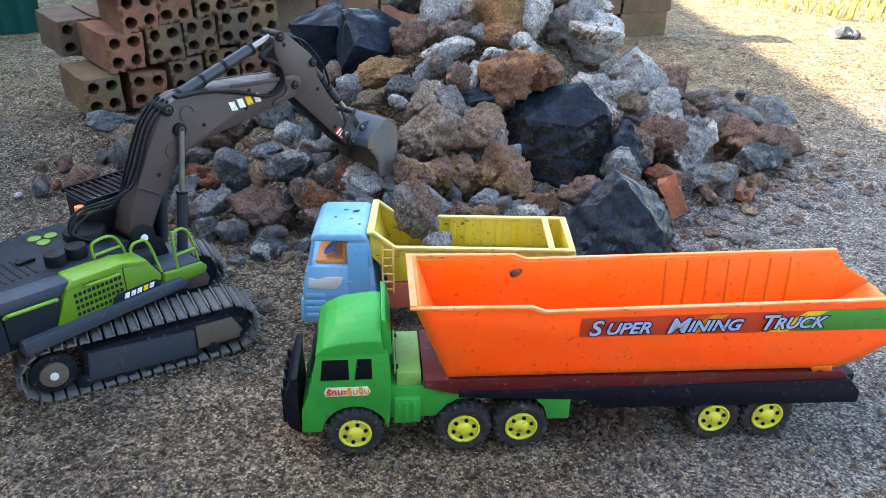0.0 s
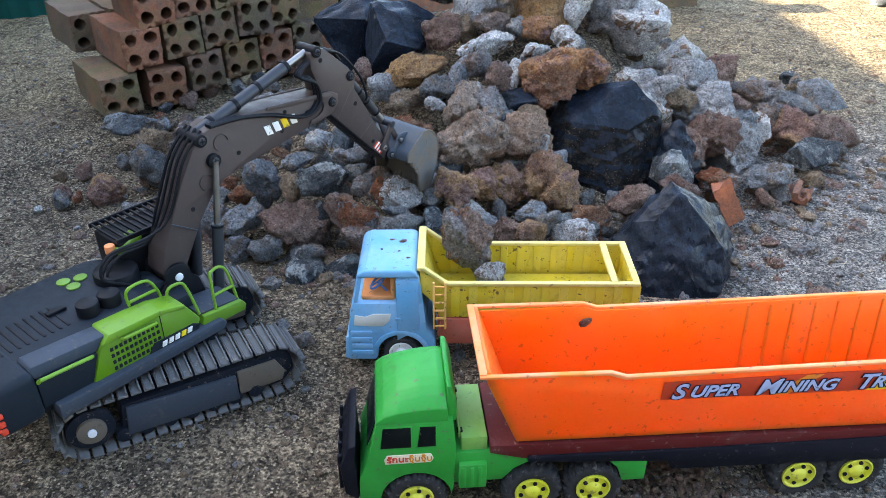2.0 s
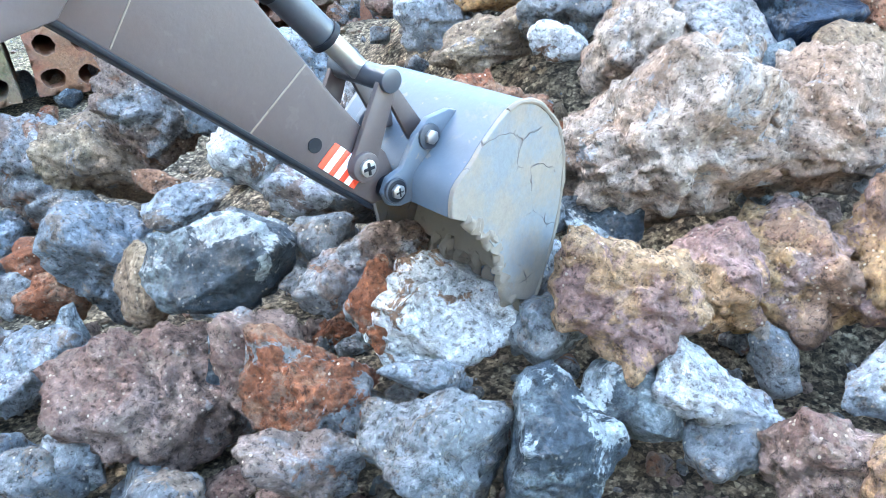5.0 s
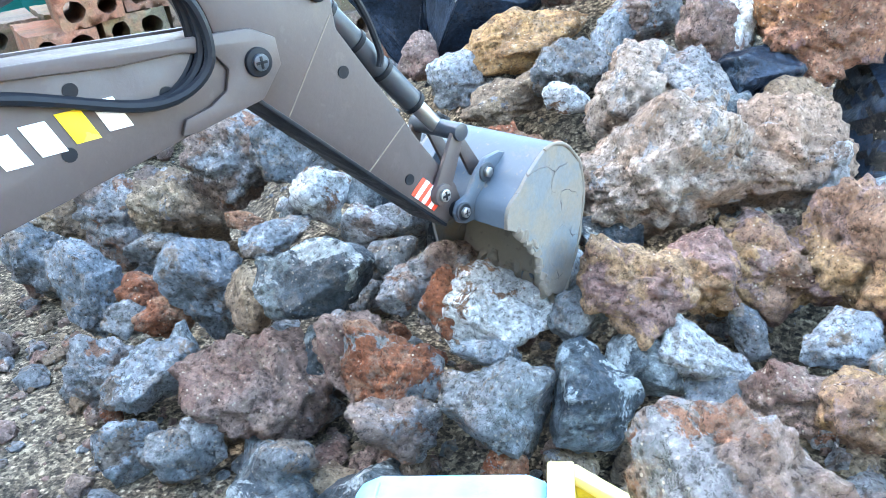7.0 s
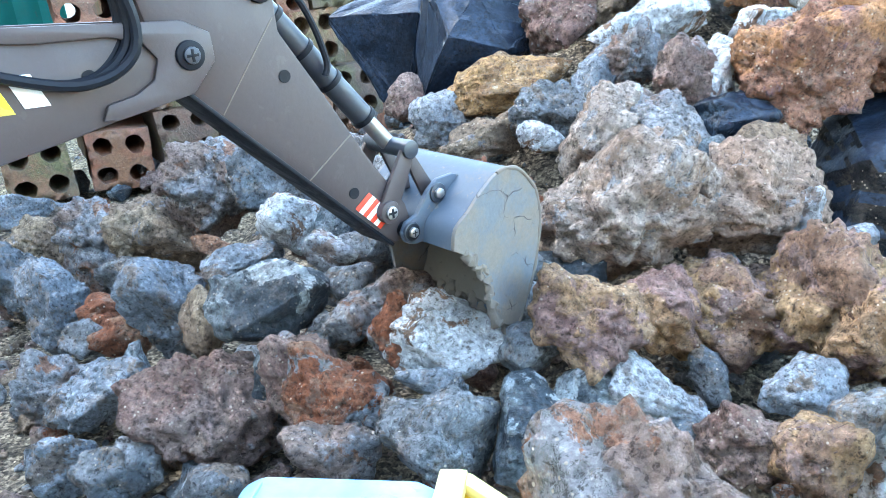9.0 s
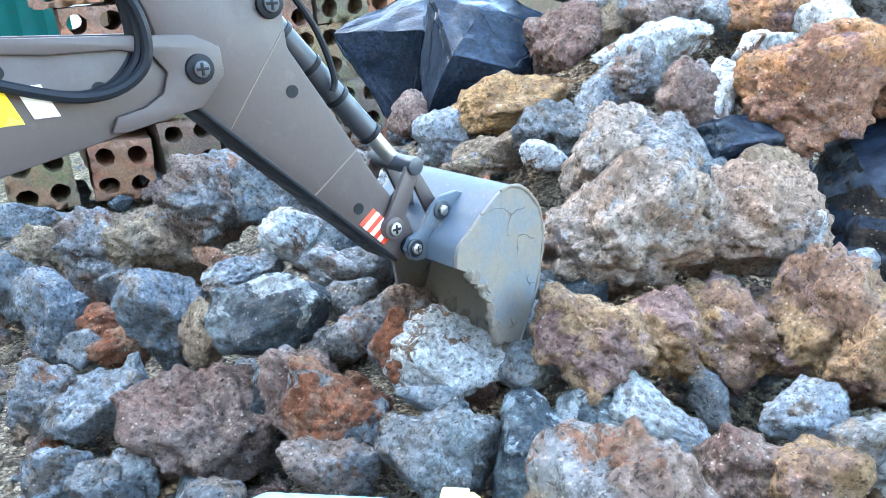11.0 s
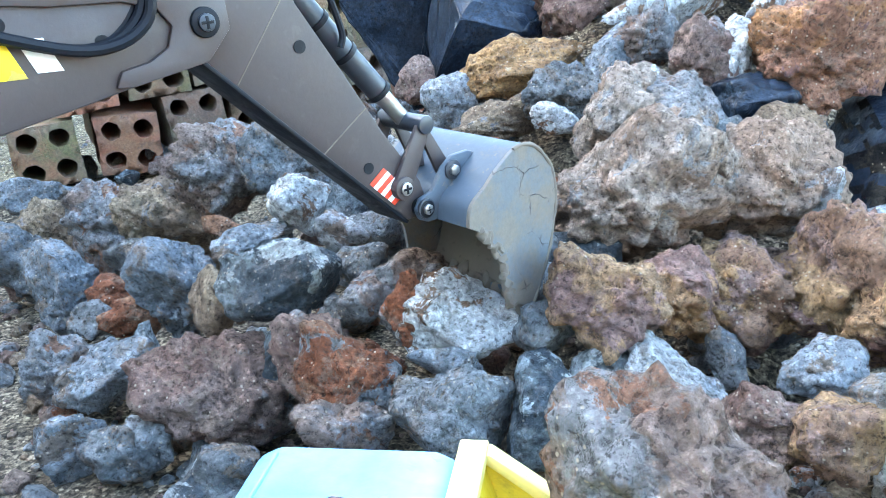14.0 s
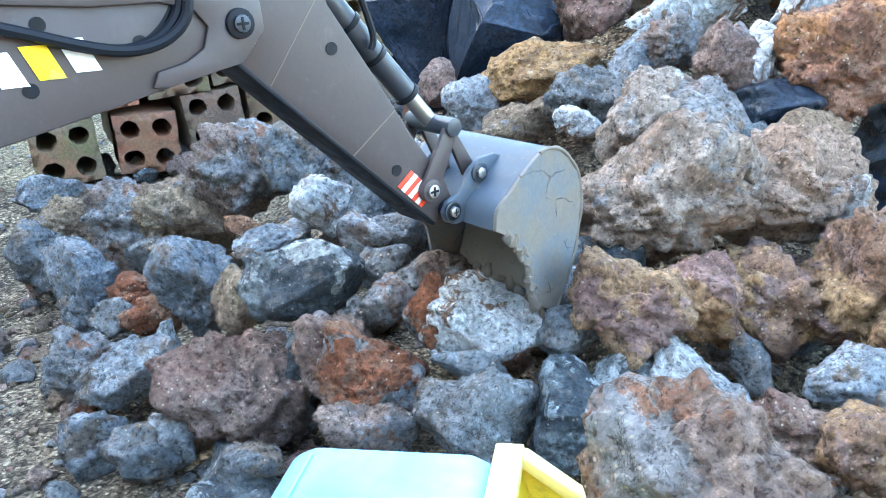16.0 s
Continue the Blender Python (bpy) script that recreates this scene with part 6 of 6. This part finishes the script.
cylinder(bm_f(0.131, 0.107), st_f(-0.064, 0.036), 0.80, 0.0078, 0.0045, 0.0, boom, "stick_cylinder")
for y in (-0.024, 0.024):
    cylinder((0.052, 0.098), bm_f(0.128, 0.076), 0.52, 0.0072, 0.0038, y, boom, "boom_cylinder")
LINKP = Vector((0.3895, 0, 0.2170))
cylinder(st_f(0.010, 0.046), (LINKP.x, LINKP.z), 0.80, 0.0066, 0.0048, 0.0, stick, "bucket_cylinder")
lx, lz = st_f(0.1405, 0.0015)
for y in (-0.0185, 0.0165):
    d = (Vector((LINKP.x, 0, LINKP.z)) - Vector((lx, 0, lz))).normalized()
    q = Vector((-d.z, 0, d.x)) * 0.0058
    a, b = Vector((lx, 0, lz)), Vector((LINKP.x, 0, LINKP.z))
    pts = [a - d * 0.005 + q * 0.8, a - d * 0.005 - q * 0.8, a - q * 1.1, b - q * 0.8, b + d * 0.005 - q * 0.4, b + d * 0.005 + q * 0.4, b + q * 0.8, a + q * 1.1]
    xpart("link", prism([(p.x, p.z) for p in pts], y, y + 0.003, 0.0006), BOOM, stick, "", ARM)
xpart("pin", disc((LINKP.x, 0, LINKP.z), "y", 0.0052, 0.0205, 0.0006), GUNMETAL, stick, "", ARM)
for y in (-0.0125, 0.0095):
    xpart("link", prism([(LINKP.x - 0.003, LINKP.z + 0.003), (LINKP.x + 0.003, LINKP.z + 0.003), (0.4085, 0.192), (0.4085, 0.185), (0.4010, 0.185)], y, y + 0.003, 0.0006), BOOM, stick, "", ARM)
# bucket
shell = [(0.3905, 0.162), (0.3935, 0.174), (0.405, 0.1825), (0.4125, 0.189), (0.4275, 0.1985), (0.4376, 0.1995), (0.4467, 0.1955), (0.4544, 0.187), (0.459, 0.179), (0.4611, 0.161), (0.455, 0.1335), (0.4447, 0.1103), (0.437, 0.097)]
LIP = [(0.420, 0.107), (0.4165, 0.120), (0.4150, 0.135), (0.4070, 0.149), (0.3990, 0.157)]
fair = []
for i in range(len(shell) - 1):
    q0, q1, q2, q3 = (Vector(shell[min(max(i + k, 0), len(shell) - 1)]) for k in (-1, 0, 1, 2))
    for k in range(4):
        t = k / 4
        fair.append(tuple(0.5 * (2 * q1 + (q2 - q0) * t + (2 * q0 - 5 * q1 + 4 * q2 - q3) * t * t + (3 * q1 - q0 - 3 * q2 + q3) * t ** 3)))
shell = fair + [shell[-1]]
HB = 0.046
outer, inner = [], []
for i, (x, z) in enumerate(shell):
    a, b = Vector(shell[max(i - 1, 0)]), Vector(shell[min(i + 1, len(shell) - 1)])
    t = (b - a).normalized()
    inner.append((x + t.y * 0.0025, z - t.x * 0.0025))
    outer.append((x, z))
bk = xpart("bucket", prism(outer + inner[::-1], -HB, HB, 0), BUCKET, ex, "blue-grey steel bucket caked with dried mud", ARM)
for y0, y1, mt in ((-HB - 0.0028, -HB + 0.0002, CRACKED), (HB - 0.0002, HB + 0.0028, CRACKED)):
    sp = prism(shell + LIP, y0, y1, 0.0004, None, 1)
    xpart("side_plate", sp, mt, bk, "mud-cracked side plate", ARM)
for y in (-0.022, 0.0185):
    xpart("ear", prism([(0.376, 0.171), (0.378, 0.165), (0.384, 0.162), (0.393, 0.162), (0.408, 0.180), (0.424, 0.194), (0.417, 0.197), (0.405, 0.1965), (0.397, 0.191), (0.388, 0.179), (0.380, 0.177)], y, y + 0.0038, 0.001), BUCKET, bk, "", ARM)
for x, z in ((0.3825, 0.1706), (0.404, 0.1885)):
    xpart("bolt", disc((x, -0.0235, z), "y", 0.0034, 0.0019, 0.0006, None, 6), STEEL, bk, "bright bolt head", ARM)
    xpart("washer", disc((x, -0.0222, z), "y", 0.0058, 0.0010, 0.0003), GUNMETAL, bk, "", ARM)
for i, dz in enumerate((0.0, 0.0022, -0.001, 0.003, 0.001)):
    y = -HB + 0.006 + i * 0.020
    xpart("tooth", prism([(0.4335, 0.106), (0.4405, 0.104), (0.4350, 0.083 + dz), (0.4310, 0.0835 + dz)], y - 0.0048, y + 0.0048, 0.0010), BUCKET if i in (1, 3) else MUD, bk, "", ARM)
# clods stuck along the lip
rng_mud = random.Random(4)
for i in range(9):
    y = -HB + 0.004 + i * 0.0107
    clod = bmesh.new()
    sx, sy, sz = rng_mud.uniform(0.004, 0.006), rng_mud.uniform(0.004, 0.008), rng_mud.uniform(0.007, 0.015)
    bmesh.ops.create_icosphere(clod, subdivisions=3, radius=1, matrix=Matrix.Translation((0.4345, y, 0.0985 + rng_mud.uniform(-0.003, 0.003))) @ pose(0, 0, 0, 0, 15, 0) @ Matrix.Diagonal((sx, sy, sz, 1)))
    for v in clod.verts:
        v.co += noise.noise_vector(v.co * 260) * 0.0022
    xpart("mud_clod", clod, MUD, bk, "clod of dried mud on the lip", ARM)
# a worn rim and mud crust along the edges of the near side plate
xpart("edge_crust", tube([(x, -HB - 0.0022 + 0.0008 * noise.noise((x * 300, 0, z * 300)), z) for x, z in shell[16:]], [0.0013 + 0.0007 * noise.noise((x * 160, 3, z * 160)) for x, z in shell[16:]], None, 8), MUD, bk, "dried mud along the plate's edge", ARM)
for i in range(16):
    f = i / 15 * (len(LIP) - 1)
    (xa, za), (xb, zb) = LIP[int(f)], LIP[min(int(f) + 1, len(LIP) - 1)]
    x, z = xa + (xb - xa) * (f % 1), za + (zb - za) * (f % 1)
    clod = bmesh.new()
    sx, sz = rng_mud.uniform(0.0028, 0.0055), rng_mud.uniform(0.0035, 0.0075)
    bmesh.ops.create_icosphere(clod, subdivisions=3, radius=1, matrix=Matrix.Translation((x + 0.0015, -HB - 0.0012, z)) @ Matrix.Diagonal((sx, 0.0022, sz, 1)))
    for v in clod.verts:
        v.co += noise.noise_vector(v.co * 300) * 0.0018
    xpart("mud_clod", clod, MUD, bk, "clod of dried mud on the lip", ARM)
# a rough crust of mud lining the scoop
lin = [(x + (0.430 - x) * 0.10, z + (0.150 - z) * 0.10) for x, z in shell[20::4]]
bm = prism(lin + [(x + (0.430 - x) * 0.16, z + (0.150 - z) * 0.12) for x, z in lin[::-1]], -HB + 0.003, HB - 0.003, 0)
bmesh.ops.subdivide_edges(bm, edges=[e for e in bm.edges if abs(e.verts[0].co.y - e.verts[1].co.y) > 0.05], cuts=24)
for v in bm.verts:
    v.co += noise.noise_vector(v.co * 130) * 0.0022
xpart("mud_lining", bm, MUD, bk, "dried mud inside the scoop", ARM)
# hoses
for k, pts in enumerate((((-0.055, -0.012, 0.150), (-0.085, -0.01, 0.172), (-0.070, -0.008, 0.196), (-0.020, -0.012, 0.20), bm_f(0.045, 0.064), bm_f(0.10, 0.102), bm_f(0.14, 0.114)),
                         ((-0.050, 0.000, 0.150), (-0.080, 0.0, 0.165), (-0.060, 0.002, 0.188), (-0.018, -0.004, 0.192), bm_f(0.045, 0.065), bm_f(0.10, 0.103), bm_f(0.14, 0.115)),
                         ((-0.045, 0.010, 0.150), (-0.070, 0.01, 0.160), (-0.050, 0.01, 0.178), (-0.014, 0.006, 0.184), bm_f(0.045, 0.066), bm_f(0.10, 0.104), bm_f(0.14, 0.116)),
                         ((-0.045, 0.018, 0.150), (-0.066, 0.02, 0.158), (-0.046, 0.02, 0.172), (-0.010, 0.014, 0.178), bm_f(0.045, 0.065), bm_f(0.10, 0.103), bm_f(0.14, 0.115)))):
    y = -0.014 + 0.009 * k
    p3 = [p if len(p) == 3 else (p[0], y, p[1]) for p in pts]
    xpart("hose", tube(p3, 0.0019, None, 8, 8), HOSE, boom, "black rubber hose", ARM)
for k in range(3):
    y = -0.020 + 0.004 * k
    pts = [(*bm_f(0.150, 0.112),), (*bm_f(0.190, 0.088),), (*bm_f(0.225, 0.058),), (*bm_f(0.262, 0.020),), (*bm_f(0.290, 0.016 + 0.003 * k),), (*bm_f(0.302, 0.040 + 0.004 * k),), (*bm_f(0.290, 0.066),), (*st_f(-0.045, 0.050),), (*st_f(-0.01, 0.056),)]
    off = (0, 0, -0.002, -0.004, -0.004, -0.002, 0.004, 0.012, 0.018)
    xpart("hose", tube([(p[0], y + o, p[1]) for p, o in zip(pts, off)], 0.0024, None, 8, 8), HOSE, boom, "black rubber hose", ARM)
xpart("hose", tube([(p[0], -0.010, p[1]) for p in (st_f(-0.05, 0.046), st_f(-0.02, 0.060), st_f(0.03, 0.058), st_f(0.06, 0.046), st_f(0.066, 0.038))], 0.0018, None, 8, 8), HOSE, stick, "", ARM)
